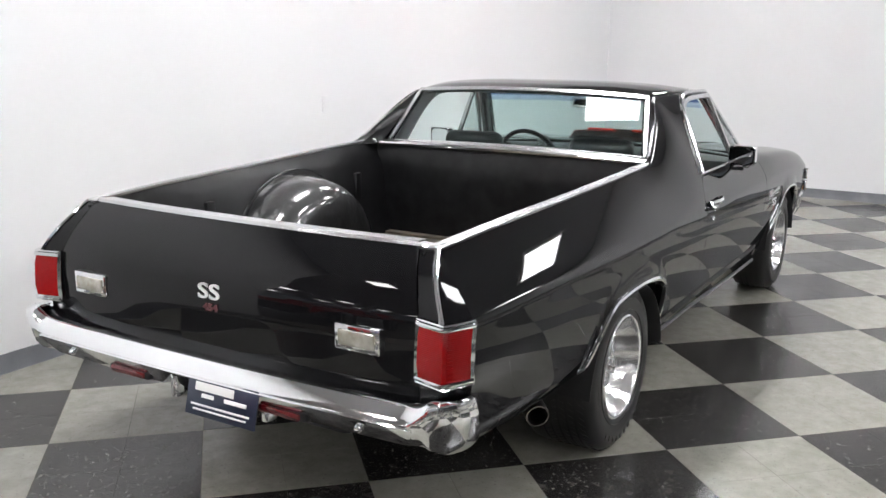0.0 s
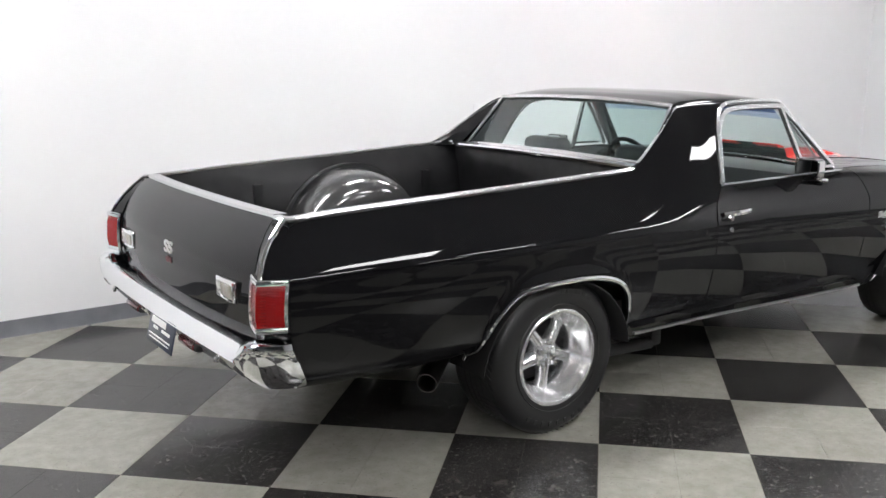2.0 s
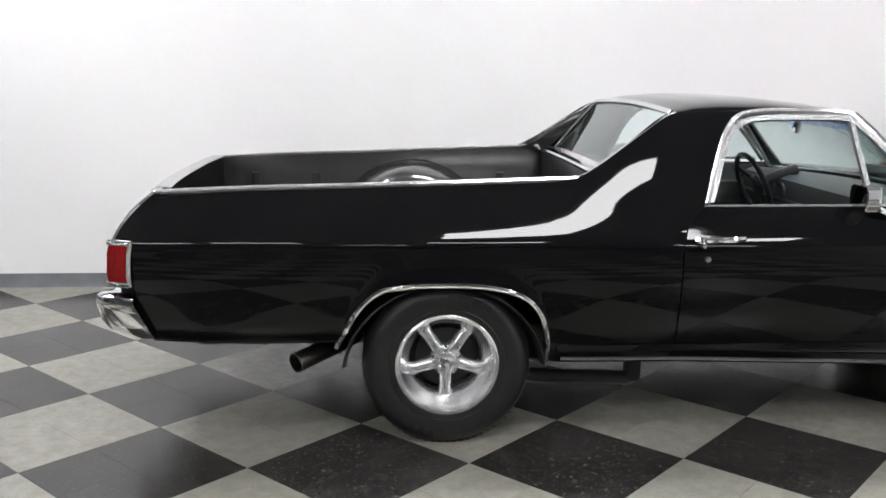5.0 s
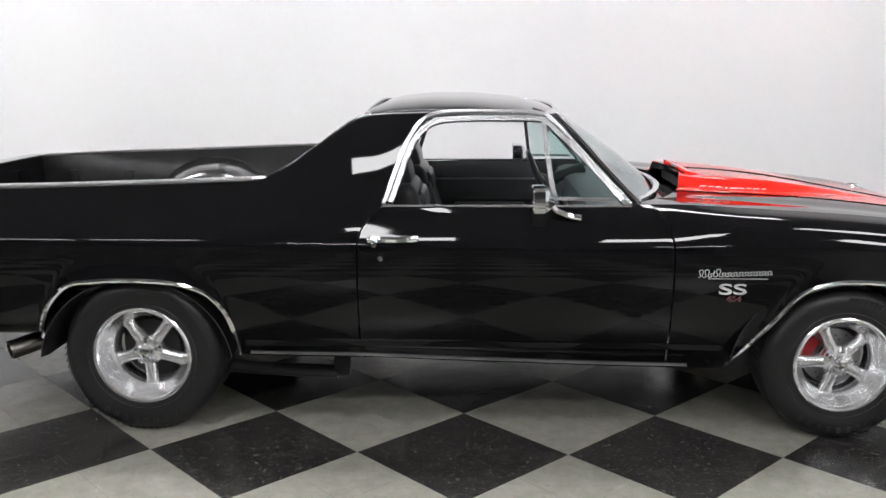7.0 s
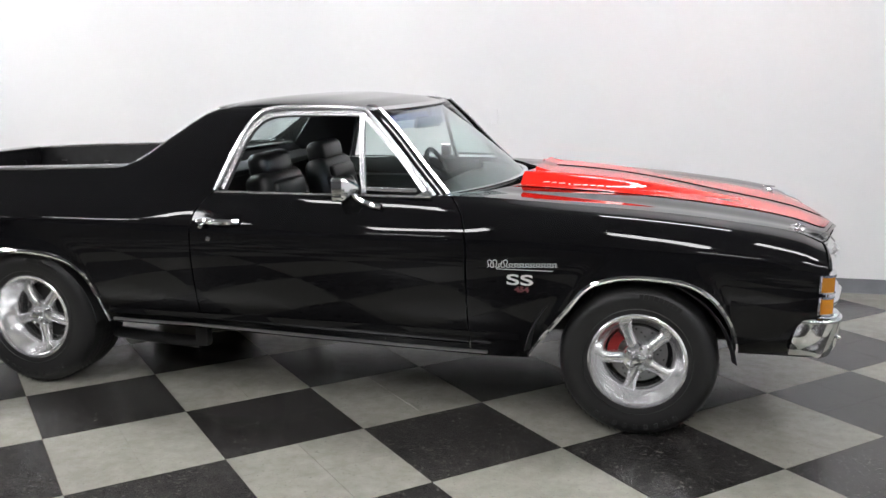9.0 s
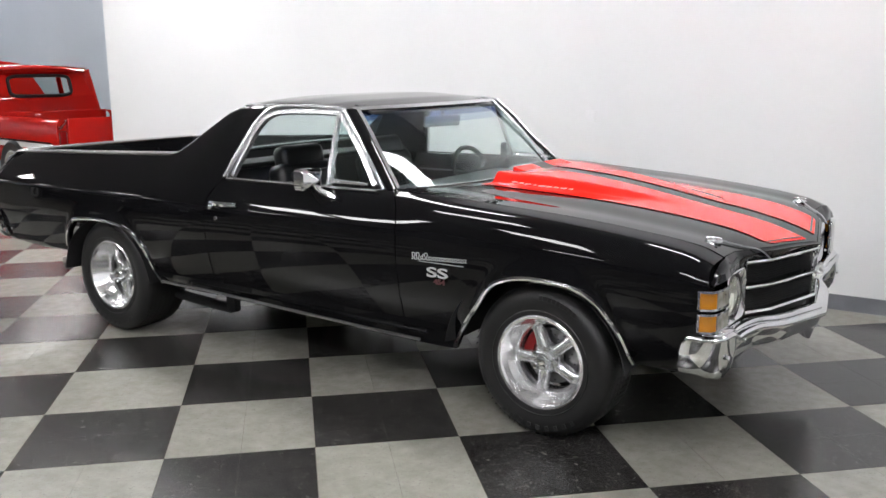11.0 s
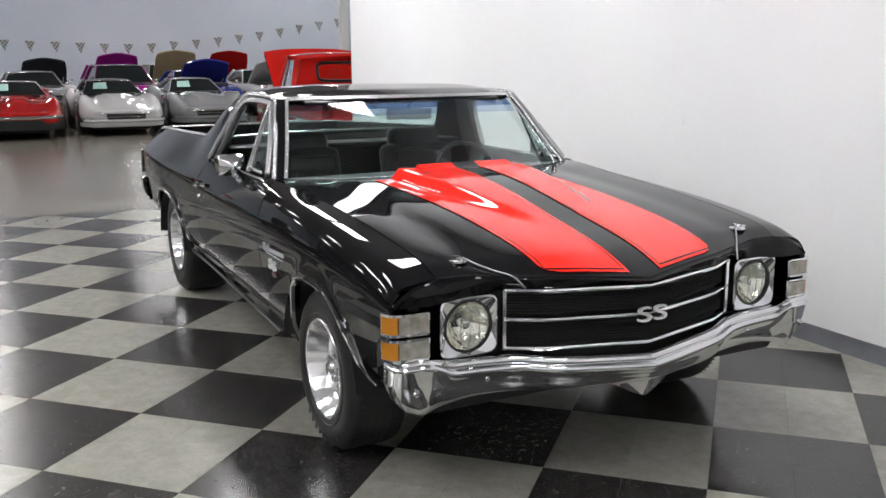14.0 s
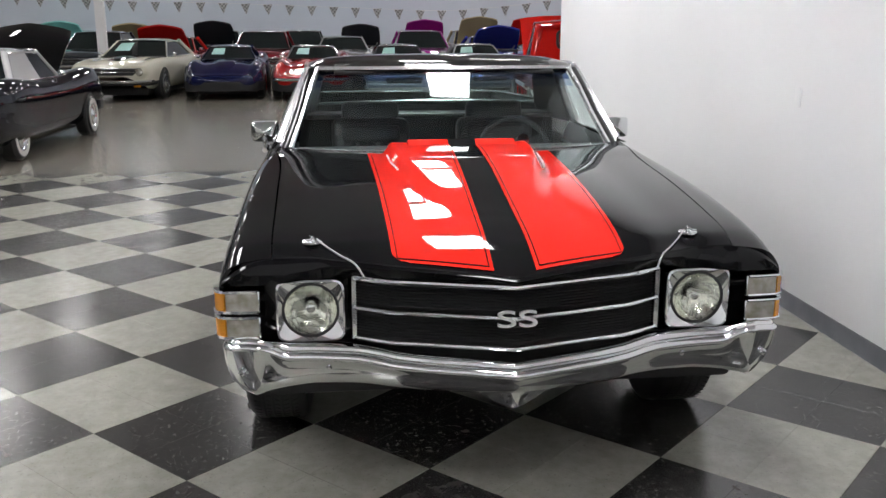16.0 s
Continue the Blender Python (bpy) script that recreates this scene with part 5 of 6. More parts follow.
CHROME_MARK = mat("bright_badge_metal", (.82, .82, .82), .28, .45)
RED_MARK = mat("dark_red_mark", (.13, .04, .045), .35)
on_right = Matrix.Rotation(math.radians(90), 4, "X")
on_left = Matrix.Rotation(math.radians(180), 4, "Z") @ on_right
to_rear = Matrix.Rotation(math.radians(-90), 4, "Z") @ on_right
to_front = Matrix.Rotation(math.radians(90), 4, "Z") @ on_right
for s, turn in ((-1, on_right), (1, on_left)):
    f = sides[s][2]
    words("badge", "SS", .062, Matrix.Translation((2.452, s * .974, .662)) @ turn, CHROME_MARK, f, .003, 2.05, .0008, "chrome letter badge")
    words("badge", "454", .032, Matrix.Translation((2.460, s * .970, .622)) @ turn, RED_MARK, f, .002, 1.25, .001, "small dark red number badge")
    script = []
    for k in range(150):
        t = k / 149
        tall = 2.1 if t < .07 or .10 < t < .13 or .20 < t < .29 else 1.0
        a = 2 * math.pi * 13 * t
        script.append((2.312 + .295 * t + .0055 * math.sin(a * 2), s * .972, .712 + .012 * t + tall * .0075 * (1 - math.cos(a))))
    script = joined(sweep_data(script, [(-.0016, -.0012), (.0016, -.0012), (.0016, .0012), (-.0016, .0012)], (0, s, .02)), box_data((2.47, s * .972, .707), (.24, .003, .0030), .0008, 1))
    solid("script_badge", *script, CHROME_MARK, f, "thin chrome script badge")
words("badge", "SS", .070, Matrix.Translation((gate_x(0, .83) - .002, 0, .828)) @ Matrix.Rotation(.06, 4, "Y") @ to_rear, CHROME_MARK, tailgate, .003, 1.5, .0008, "chrome letter badge")
words("badge", "454", .032, Matrix.Translation((gate_x(0, .78) - .002, -.01, .780)) @ to_rear, RED_MARK, tailgate, .002, 1.3, .001, "small dark red number badge")
words("badge", "SS", .078, Matrix.Translation((3.819, 0, .652)) @ to_front, CHROME_MARK, grille, .006, 1.95, .0, "chrome letter badge")

# ---- cab interior ----
def bucket_seat(y):
    seat = new("seat")
    seat.parent = car
    def pad(name, c, s, b, tilt=0.0):
        return box(name, c, s, VINYL, seat, b, "", Euler((0, tilt, 0)).to_matrix(), 4)
    pad("cushion", (1.42, y, .60), (.50, .50, .15), .05, -.08)
    pad("backrest", (1.135, y, .79), (.14, .46, .50), .055, -.25)
    for k in range(7):
        box("pleat", (1.205, y + (k - 3) * .036, .78), (.026, .030, .26), VINYL, seat, .010, "", Euler((0, -.25, 0)).to_matrix())
    box("shoulder_roll", (1.165, y, .945), (.05, .34, .10), VINYL, seat, .024, "", Euler((0, -.25, 0)).to_matrix(), 3)
    for q in (-1, 1):
        box("bolster", (1.195, y + q * .175, .78), (.05, .07, .34), VINYL, seat, .022, "", Euler((0, -.25, 0)).to_matrix(), 3)
    pad("headrest", (1.065, y, 1.062), (.11, .34, .135), .045, -.20)


for y in (-.37, .37):
    bucket_seat(y)
box("console", (1.45, 0, .56), (.60, .20, .22), VINYL, car, .03)
dash_rows = []
for y in np.linspace(-.80, .80, 25):
    f = ws_low(y / .80)
    dash_rows.append([(1.90, y, .80), (1.885, y, .90), (1.90, y, .955), (1.95, y, .975), (f.x - .02, y, .968)])
dash = sheet("dashboard", dash_rows, mat("dash_vinyl", (.045, .050, .050), .5), car, "black padded dashboard", .01)
for k in range(3):
    lathe("gauge", [(0, -.012), (.040, -.012), (.043, -.016), (.046, -.004)], STEEL, dash, 24, "x", (1.884, .37 + (k - 1) * .11, .895))
sweep("dash_trim", [(1.880, y, .855) for y in np.linspace(-.78, .78, 8)], [(-.004, -.006), (.004, -.006), (.004, .006), (-.004, .006)], STEEL, dash)
# steering wheel and column
axis = Matrix.Translation((1.77, .37, .910)) @ Euler((0, math.radians(-22), 0)).to_matrix().to_4x4()
sw = solid("steering_wheel", *moved(sweep_data([(0, .185 * math.cos(a), .185 * math.sin(a)) for a in np.linspace(0, 2 * math.pi, 40, endpoint=False)], round_profile(.0145, 8), (1, 0, 0), True), axis), VINYL, car, "black three-spoke steering wheel")
for a in (90, 210, 330):
    c, q = math.cos(math.radians(a + 180)), math.sin(math.radians(a + 180))
    solid("spoke", *moved(sweep_data([(.03, .03 * c, .03 * q), (.004, .18 * c, .18 * q)], [(-.014, -.004), (.014, -.004), (.014, .004), (-.014, .004)], (1, 0, 0)), axis), VINYL, sw)
solid("hub", *moved(lathe_data([(0, .0), (.05, .005), (.06, .025), (.035, .05), (.03, .25)], 24, "x"), axis), VINYL, sw)
BACK_GREY = mat("grey_mirror_back", (.30, .31, .32), .3)
# mirror, visors, headliner, door cards, cab floor and rear wall
mir = box("rear_view_mirror", (1.80, .0, 1.258), (.020, .245, .062), BACK_GREY, car, .010, "grey-backed rear-view mirror", Euler((0, .25, -.30)).to_matrix())
box("mirror_glass", (1.788, -.001, 1.256), (.006, .220, .046), MIRROR, mir, .002, "", Euler((0, .25, -.30)).to_matrix())
tube("mirror_arm", [(1.805, 0, 1.27), (1.80, 0, 1.31), (1.785, 0, 1.345)], .007, CHROME, mir)
for y in (-.36, .36):
    box("sun_visor", (1.72, y, 1.345), (.13, .42, .016), VINYL, car, .007, "", Euler((0, .30, 0)).to_matrix())
sheet("headliner", [[(p[0], p[1] * .97, p[2] - .022) for p in r] for r in roof_rows(10, 11)], mat("dark_headliner", (.035, .037, .038), .8), car)
for s in (-1, 1):
    rows = [[(x, s * y, z) for x in np.linspace(.98, 2.08, 10)] for y, z in ((.80, .45), (.805, .70), (.80, .76), (.825, .80), (.835, .93), (.865, .982))]
    card = sheet("door_card", rows, VINYL, sides[s][1])
    sweep("card_trim", [(x, s * .800, .885) for x in (1.05, 1.5, 2.0)], [(-.006, -.005), (.006, -.005), (.006, .005), (-.006, .005)], STEEL, card)
    box("armrest", (1.50, s * .775, .72), (.42, .06, .06), VINYL, card, .02)
    inner = [[(p[0] + .01, s * (p[1] - .045), p[2]) for p in smoothed(WINDOW_REAR, 12)], [(p[0], s * (p[1] - .02), p[2]) for p in [Vector(((.80, .74, 1.02)))] * 3 + [Vector(rw(1, 1 - k / 8)) for k in range(9)]]]
    sheet("inner_quarter", inner, VINYL, car)
box("cab_floor", (1.5, 0, .43), (1.3, 1.6, .03), DARK, car, .005)
sheet("cab_rear_wall", [[(.80, y, .45) for y in np.linspace(-.82, .82, 5)], [(.76, y, 1.00) for y in np.linspace(-.80, .80, 5)], [(.735, y, 1.085) for y in np.linspace(-.72, .72, 5)]], VINYL, car)
box("shelf", (.86, 0, 1.03), (.22, 1.5, .03), VINYL, car, .01)
sheet("firewall", [[(2.05, y, .42) for y in (-.82, 0, .82)], [(2.12, y, .96) for y in (-.82, 0, .82)]], DARK, car)
sheet("cowl", [[(hood_rear(y) + .03, y, hood_z(2.4, .5) - .045) for y in np.linspace(-.80, .80, 21)], [tuple(ws_low(y / .80) + Vector((0, 0, -.012))) for y in np.linspace(-.80, .80, 21)]], PAINT, car)
box("engine_bay", (2.9, 0, .62), (1.3, 1.2, .30), DARK, car, .03)
# shaded band along the top of the windscreen
TINT = mat("blue_tint_band", (.10, .16, .42), .0, 0, 0, None, 0, 1.0, 1.0)
band = sheet("tint_band", [[tuple(ws_top(v * .985).lerp(ws_low(v * .985), u) + Vector((.03, 0, .03)) * 1.4 * u * (1 - u) + Vector((-.006, 0, -.004))) for v in np.linspace(-1, 1, 21)] for u in (.02, .08, .15)], TINT, windscreen, "blue shade band", 0)
band.visible_shadow = False
PALE_TINT = mat("pale_blue_tint", (.42, .50, .80), .0, 0, 0, None, 0, 1.0, 1.0)
band = sheet("tint_band", [[tuple(ws_top(v * .985).lerp(ws_low(v * .985), u) + Vector((.03, 0, .03)) * 1.4 * u * (1 - u) + Vector((-.009, 0, -.006))) for v in np.linspace(-1, 1, 21)] for u in (.02, .12, .24)], PALE_TINT, windscreen, "pale lower edge of the shade band", 0)
band.visible_shadow = False

# ---- the hall behind: parked classics ----
SEE = mat("dark_car_glass", (.012, .016, .016), .04, 0, 0)
SEE.node_tree.nodes["Principled BSDF"].inputs["Specular IOR Level"].default_value = 0.25
SHEET = mat("pale_teal_paper", (.30, .52, .48), .6)


def gloss(name, c):
    m = mat(name, c, .5, 0, 1.0)
    m.node_tree.nodes["Principled BSDF"].inputs["Specular IOR Level"].default_value = 0.0
    return m


WHITEWALL = mat("whitewall_rubber", (.62, .61, .58), .6)


def road_wheel(parent, x, y, r, side, white=False):
    w = new("wheel")
    w.parent = parent
    lathe("tyre", [(r * .62, side * .02), (r * .90, side * .03), (r, -side * .01), (r, -side * .17), (r * .6, -side * .19)], RUBBER, w, 28, "y", (x, y, r), True)
    if white:
        lathe("whitewall", [(r * .62, side * .031), (r * .84, side * .034)], WHITEWALL, w, 28, "y", (x, y, r))
    lathe("rim", [(0, side * .045), (r * .16, side * .04), (r * .25, side * .02), (r * .52, side * .015), (r * .60, side * .03), (r * .64, side * .02)], ALLOY, w, 28, "y", (x, y, r))


def nose_plan(st, x0, drop, reach, z, grow=1.0):
    """Line across the rounded front of a car at height z, from wing to wing."""
    side = [(x0 - d, table(st, x0 - d)[0] * grow) for d in (drop, drop * .45, 0)]
    half = [(x, y, z) for x, y in side] + [(x0 + reach * .62, side[2][1] * .80, z), (x0 + reach * .95, side[2][1] * .42, z)]
    return smoothed([(x, -y, z) for x, y, z in half] + [(x0 + reach, 0, z)] + half[::-1], 30)


def car_shell(st, nose):
    """Rounded body between the stations, with a drawn-in front and tail."""
    def ring(x):
        h, lo, top, bulge, crown = table(st, x)
        half = [(0, top + crown), (.38 * h, top + crown * .75), (.60 * h, top + bulge * .30), (.79 * h, top + bulge), (.92 * h, top + bulge * .72 - .03), (h, top - .17), (.985 * h, lerp(lo, top, .42)), (.95 * h, lo + .10), (.82 * h, lo)]
        half = smoothed(half, 21)
        return [(x, -y, z) for y, z in half[::-1]] + [(x, y, z) for y, z in half[1:]]
    rows = []
    for x0, d, sign in ((st[0][0], .14, -1), (st[-1][0], nose, 1)):
        end = ring(x0)
        zs = [p[2] for p in end]
        zc = lerp(min(zs), max(zs), .50)
        caps = []
        for w in (82, 66, 50, 34, 18):
            c, q = math.cos(math.radians(w)), math.sin(math.radians(w))
            caps.append([(x0 + sign * d * q, y * (.30 + .70 * c ** .55), zc + (z - zc) * c ** .6) for _, y, z in end])
        rows.append(caps if sign < 0 else caps[::-1])
    body = rows[0] + [ring(x) for x in np.linspace(st[0][0], st[-1][0], 40)] + rows[1]
    v, f = sheet_data(body)
    k = len(body[0])
    return v, f + [tuple(range(k)), tuple(len(v) - k + q for q in range(k))]


def classic(name, label, at, turn, paint, shape, hood=None, roof_paint=None, white=False, stripe_paint=None, sheet_on=True, front="bumper", roofless=False):
    """A parked classic car, front towards +x. shape: stations and cabin of the kind of car."""
    t = thing(name, label, "car", (at[0], at[1], 0), turn, "parked cars")
    st = shape["body"]
    nose = shape.get("nose", .10)
    body = solid("body", *car_shell(st, nose), paint, t, "", 50)
    base_r, base_f, top_r, top_f, belt, high, base_h, top_h = shape["cabin"]
    rp = roof_paint or paint

    def screen(v, u, ahead):
        """A point on the bowed front or rear glass: v across, u up."""
        xb, xt, bow = (base_f, top_f, .16) if ahead else (base_r, top_r, -.12)
        return Vector((lerp(xb, xt, u) + bow * (1 - v * v) * (1 - .35 * u), v * lerp(base_h, top_h, u), lerp(belt, high, u) + .02 * (1 - v * v) * u))

    def glass(nm, rows):
        return sheet(nm, rows, SEE, t, "", 0)
    across = np.linspace(-1, 1, 11)
    ws = glass("windscreen", [[screen(v, u, True) for v in across] for u in (0, .33, .66, 1)])
    for s in (-1, 1):
        tube("windscreen_trim", [screen(s, u, True) + Vector((.012, s * .012, 0)) for u in (0, .5, 1)], .026 if roofless else .014, CHROME, t, 6)
    tube("windscreen_trim", [screen(v, 1, True) + Vector((.015, 0, .008)) for v in across], .024 if roofless else .012, CHROME, t, 6, False, "", (1, 0, .2))
    tube("windscreen_seal", [screen(v, 0, True) + Vector((.01, 0, .01)) for v in across], .012, DARK, t, 6, False, "", (1, 0, .2))
    if roofless:
        for s in (-1, 1):
            box("seat_back", (lerp(base_r, base_f, .42), s * .32, belt + .02), (.14, .48, .34), VINYL, t, .05)
        box("cockpit", (lerp(base_r, base_f, .55), 0, belt - .03), (1.0, base_h * 1.7, .10), VINYL, t, .03)
    else:
        rr = []
        for u, d, e in ((0, -.004, .985), (.15, .022, 1.01), (.5, .034, 1.02), (.85, .022, 1.01), (1, -.004, .985)):
            rr.append([(lerp(top_r - .12 * (1 - v * v) * .65, top_f + .16 * (1 - v * v) * .65, u), v * top_h * 1.03 * e, high + d + .03 * (1 - v * v) - (.02 if abs(v) == 1 else 0)) for v in across])
        sheet("roof", rr, rp, t, "", .03)
        glass("rear_window", [[screen(v, u, False) for v in across] for u in (0, .5, 1)])
        for s in (-1, 1):
            corner = [(lerp(base_r, top_r, u), lerp(base_f, top_f, u), lerp(base_h, top_h, u) - .006, lerp(belt, high, u)) for u in (.04, .5, .96)]
            blind = shape.get("blind", .04)
            glass("side_window", [[(lerp(a, b, w), s * y, z) for w in (blind, lerp(blind, .97, .5), .97)] for a, b, y, z in corner])
            if blind > .1:
                sheet("hardtop_side", [[(lerp(lerp(base_r, top_r, u), lerp(base_f, top_f, u), w), s * (lerp(base_h, top_h, u) + .008), lerp(belt, high, u)) for w in np.linspace(0, blind + .04 * (u - .5) ** 2, 6)] for u in np.linspace(0, 1, 6)], rp, t, "", .02)
            tube("pillar", [screen(s, u, True) for u in (0, .5, 1)], .022, rp, t, 6)
            tube("pillar", [screen(s, u, False) for u in (0, .5, 1)], .055 if shape.get("fastback") else .045, rp, t, 8)
            tube("window_trim", [(lerp(base_r, base_f, w), s * (base_h + .012), belt + .012) for w in (.05, .5, 1)], .009, CHROME, t, 6)
    if sheet_on:
        sheet("price_sheet", [[screen(v, u, True) + Vector((.012, 0, .008)) for v in np.linspace(-.72, -.18, 5)] for u in (.36, .60, .84)], SHEET, ws, "", 0)
    r = shape["wheel"]
    for x in shape["axles"]:
        for s in (-1, 1):
            h = float(table(st, x)[0])
            if shape.get("blind") and x < 0:
                road_wheel(t, x, s * (h - .11), r, s, white)
                continue
            lathe("wheel_arch", [(0, s * .004), (r * 1.12, s * .004), (r * 1.16, -s * .03)], DARK, t, 28, "y", (x, s * h, r))
            road_wheel(t, x, s * (h - .005), r, s, white)
    box("underbody", (sum(shape["axles"]) / 2, 0, .20), (shape["axles"][1] - shape["axles"][0] + 1.1, base_h * 1.85, .20), DARK, t, .05)
    xf, xr = st[-1][0], st[0][0]
    hf, lf, tf = table(st, xf)[:3]
    zb = shape.get("bumper_z", lerp(lf, tf, .35))
    bar = [(-.03, -.035), (.015, -.03), (.028, 0), (.015, .03), (-.03, .035)]
    if front == "grille":
        zb -= .13
    if front != "plain":
        sweep("bumper", nose_plan(st, xf, .16, nose + .04, zb, 1.0 if shape.get("lamps", True) else 1.015), bar, CHROME if front == "bumper" else paint, t)
    sweep("rear_bumper", smoothed([(xr + .2, -.80, zb), (xr - .08, -.66, zb), (xr - .16, 0, zb), (xr - .08, .66, zb), (xr + .2, .80, zb)], 20), [(-.03, -.05), (.03, -.05), (.03, .05), (-.03, .05)], CHROME, t)
    drop = max(.05, zb - .05 - lf)
    sweep("valance", nose_plan(st, xf, .45, nose + .012, lf + drop / 2, 1.0), [(-.10, -drop / 2 - .05), (.004, -drop / 2 - .03), (.012, 0), (.006, drop / 2), (-.10, drop / 2)], paint if front == "grille" else DARK, t)
    g0, gh, gw = shape.get("grille", .62), (tf - lf) * shape.get("grille_h", .30), shape.get("grille_w", .80)
    if front == "grille":
        g0, gh, gw = .56, .12, .74
    if front != "plain" and not (front == "bumper" and shape.get("lamps", True) is False):
        zg = lerp(lf, tf, g0)
        face = [p for p in nose_plan(st, xf, .10, nose + .010, zg) if abs(p[1]) < hf * gw]
        sweep("grille", face, [(-.04, -gh / 2), (.004, -gh / 2), (.010, 0), (.004, gh / 2), (-.04, gh / 2)], DARK, t)
        tube("grille_trim", [(p[0] + .012, p[1], p[2] + gh / 2 + .008) for p in face], .010, CHROME, t, 6, False, "", (1, 0, .2))
        tube("grille_trim", [(p[0] + .012, p[1], p[2]) for p in face], .006, CHROME, t, 6, False, "", (1, 0, .2))
    if shape.get("lamps", True):
        for s in (-1, 1):
            lathe("headlamp", [(0, .035), (.05, .03), (.078, .014), (.088, .018), (.095, -.06)], LENS_CLEAR, t, 20, "x", (xf + nose * .62 + .012, s * hf * .76, lerp(lf, tf, .62)))
            box("parking_lamp", (xf + nose * .72, s * hf * .70, zb - .09), (.03, .16, .05), LENS_AMBER, t, .012)
    for s in (-1, 1):
        box("mirror", (base_f - .25, s * (base_h + .12), belt + .06), (.05, .10, .07), CHROME, t, .02)
    if shape.get("fastback") and not hood:
        # raised middle of the bonnet
        p = []
        for u in np.linspace(0, 1, 9):
            x = lerp(base_f + .22, xf - .15, u)
            h, lo, top, bulge, crown = table(st, x)
            p.append([(x, v * lerp(.30, .16, u), top + crown * .98 - .006 + .035 * math.sin(math.pi * min(1, .25 + u * .75)) * (1 - v ** 4)) for v in np.linspace(-1, 1, 7)])
        sheet("bonnet_bulge", p, stripe_paint or paint, body, "", 0)
    if hood:
        # raised bonnet, hinged at the cowl
        w = .68
        ln = (xf - base_f - .25) * .85
        ang = math.radians(hood[1] - 14)
        p = []
        for u in np.linspace(0, 1, 10):
            p.append([(base_f + .18 + ln * u * math.cos(ang) - .05 * u * u, y * w * (1 - .10 * u ** 4), belt + .05 + ln * u * math.sin(ang) - .09 * (abs(y) ** 3) + (hood[2] if len(hood) > 2 else 0) * math.sin(math.pi * u * .85) + .03 * math.exp(-(y / .3) ** 2)) for y in np.linspace(-1, 1, 13)])
        sheet("open_bonnet", p, hood[0], t, "raised bonnet", .05)
        for s in (-1, 1):
            tube("bonnet_hinge", [(base_f + .25, s * .55, belt - .02), (base_f + .30 + ln * .25 * math.cos(ang), s * .58, belt + ln * .25 * math.sin(ang) - .02)], .014, STEEL, t, 6)
        box("engine", (base_f + .2 + ln * .5, 0, belt - .02), (ln * .8, 1.1, .12), DARK, t, .03)
    return t


VETTE = dict(body=[(-2.22, .72, .40, .80, .02, .0), (-1.85, .84, .25, .86, .07, 0), (-1.25, .88, .20, .86, .10, .0), (-.5, .82, .20, .80, .03, .02), (.4, .82, .20, .78, .04, .06), (1.0, .86, .20, .74, .11, .07), (1.4, .88, .20, .70, .12, .06), (1.75, .855, .22, .64, .085, .05), (2.0, .80, .22, .585, .045, .035), (2.16, .73, .23, .545, .02, .02)],
             cabin=(-1.35, .38, -.72, -.16, .83, 1.10, .63, .47), axles=(-1.22, 1.27), wheel=.335, lamps=False, fastback=True, bumper_z=.45, nose=.17)
PONY = dict(body=[(-2.30, .84, .36, .86, 0, .02), (-1.6, .90, .24, .90, .03, .02), (-.6, .91, .22, .90, 0, .02), (.6, .91, .22, .90, 0, .03), (1.5, .91, .23, .87, .02, .04), (2.15, .89, .28, .82, .01, .03), (2.32, .86, .38, .78, 0, .01)],
            cabin=(-1.55, .65, -1.0, .0, .90, 1.25, .76, .58), axles=(-1.35, 1.40), wheel=.33, fastback=True, grille=.62, grille_h=.36, grille_w=.84, bumper_z=.42)
SEDAN = dict(body=[(-2.55, .86, .38, .88, 0, .02), (-1.7, .93, .26, .94, .02, .02), (-.5, .94, .24, .93, 0, .02), (.8, .94, .24, .93, 0, .03), (1.7, .93, .25, .92, .02, .04), (2.35, .92, .30, .88, .02, .03), (2.52, .88, .40, .84, 0, .01)],
             cabin=(-1.75, .80, -1.25, .10, .95, 1.42, .80, .62), axles=(-1.45, 1.50), wheel=.34)
ROADSTER = dict(body=[(-2.30, .74, .34, .88, .06, .0), (-1.6, .92, .20, .94, .05, .02), (-.6, .93, .17, .92, 0, .02), (.7, .93, .17, .92, 0, .03), (1.5, .93, .18, .92, .05, .04), (2.15, .91, .24, .90, .06, .02), (2.40, .84, .36, .82, .03, 0)],
                cabin=(-1.30, .55, -1.02, .14, .90, 1.26, .76, .62), axles=(-1.38, 1.42), wheel=.29, blind=.58, nose=.16)

C = {k: gloss(k + "_paint", v) for k, v in dict(cream=(.55, .53, .44), navy=(.005, .008, .045), scarlet=(.38, .010, .009), white=(.50, .50, .50), silver=(.24, .245, .25), purple=(.28, .015, .21), teal=(.25, .60, .58), maroon=(.14, .008, .012), slate=(.03, .032, .038), tan=(.38, .33, .20), royal=(.03, .04, .25)).items()}
row1 = -13.9
classic("muscle_car", "cream classic muscle car with twin black bonnet stripes", (row1 - 2.55, -5.35), -6, C["cream"], PONY, None, None, False, PAINT)
classic("sports_car", "dark blue classic sports coupe parked in the hall", (row1 - 2.5, -3.30), 2, C["navy"], VETTE, front="plain")
classic("sports_car", "red classic open sports car with thin chrome bumper and windscreen frame", (row1 - 2.3, -1.28), 0, C["scarlet"], VETTE, roofless=True)
classic("sports_car", "white classic sports coupe with dark roof and black grille", (row1 - 2.5, .78), 0, C["white"], VETTE, None, C["slate"], front="grille")
classic("sports_car", "silver classic sports coupe parked in the hall", (row1 - 3.0, 2.76), 0, C["silver"], VETTE, front="grille")
row2 = -19.6
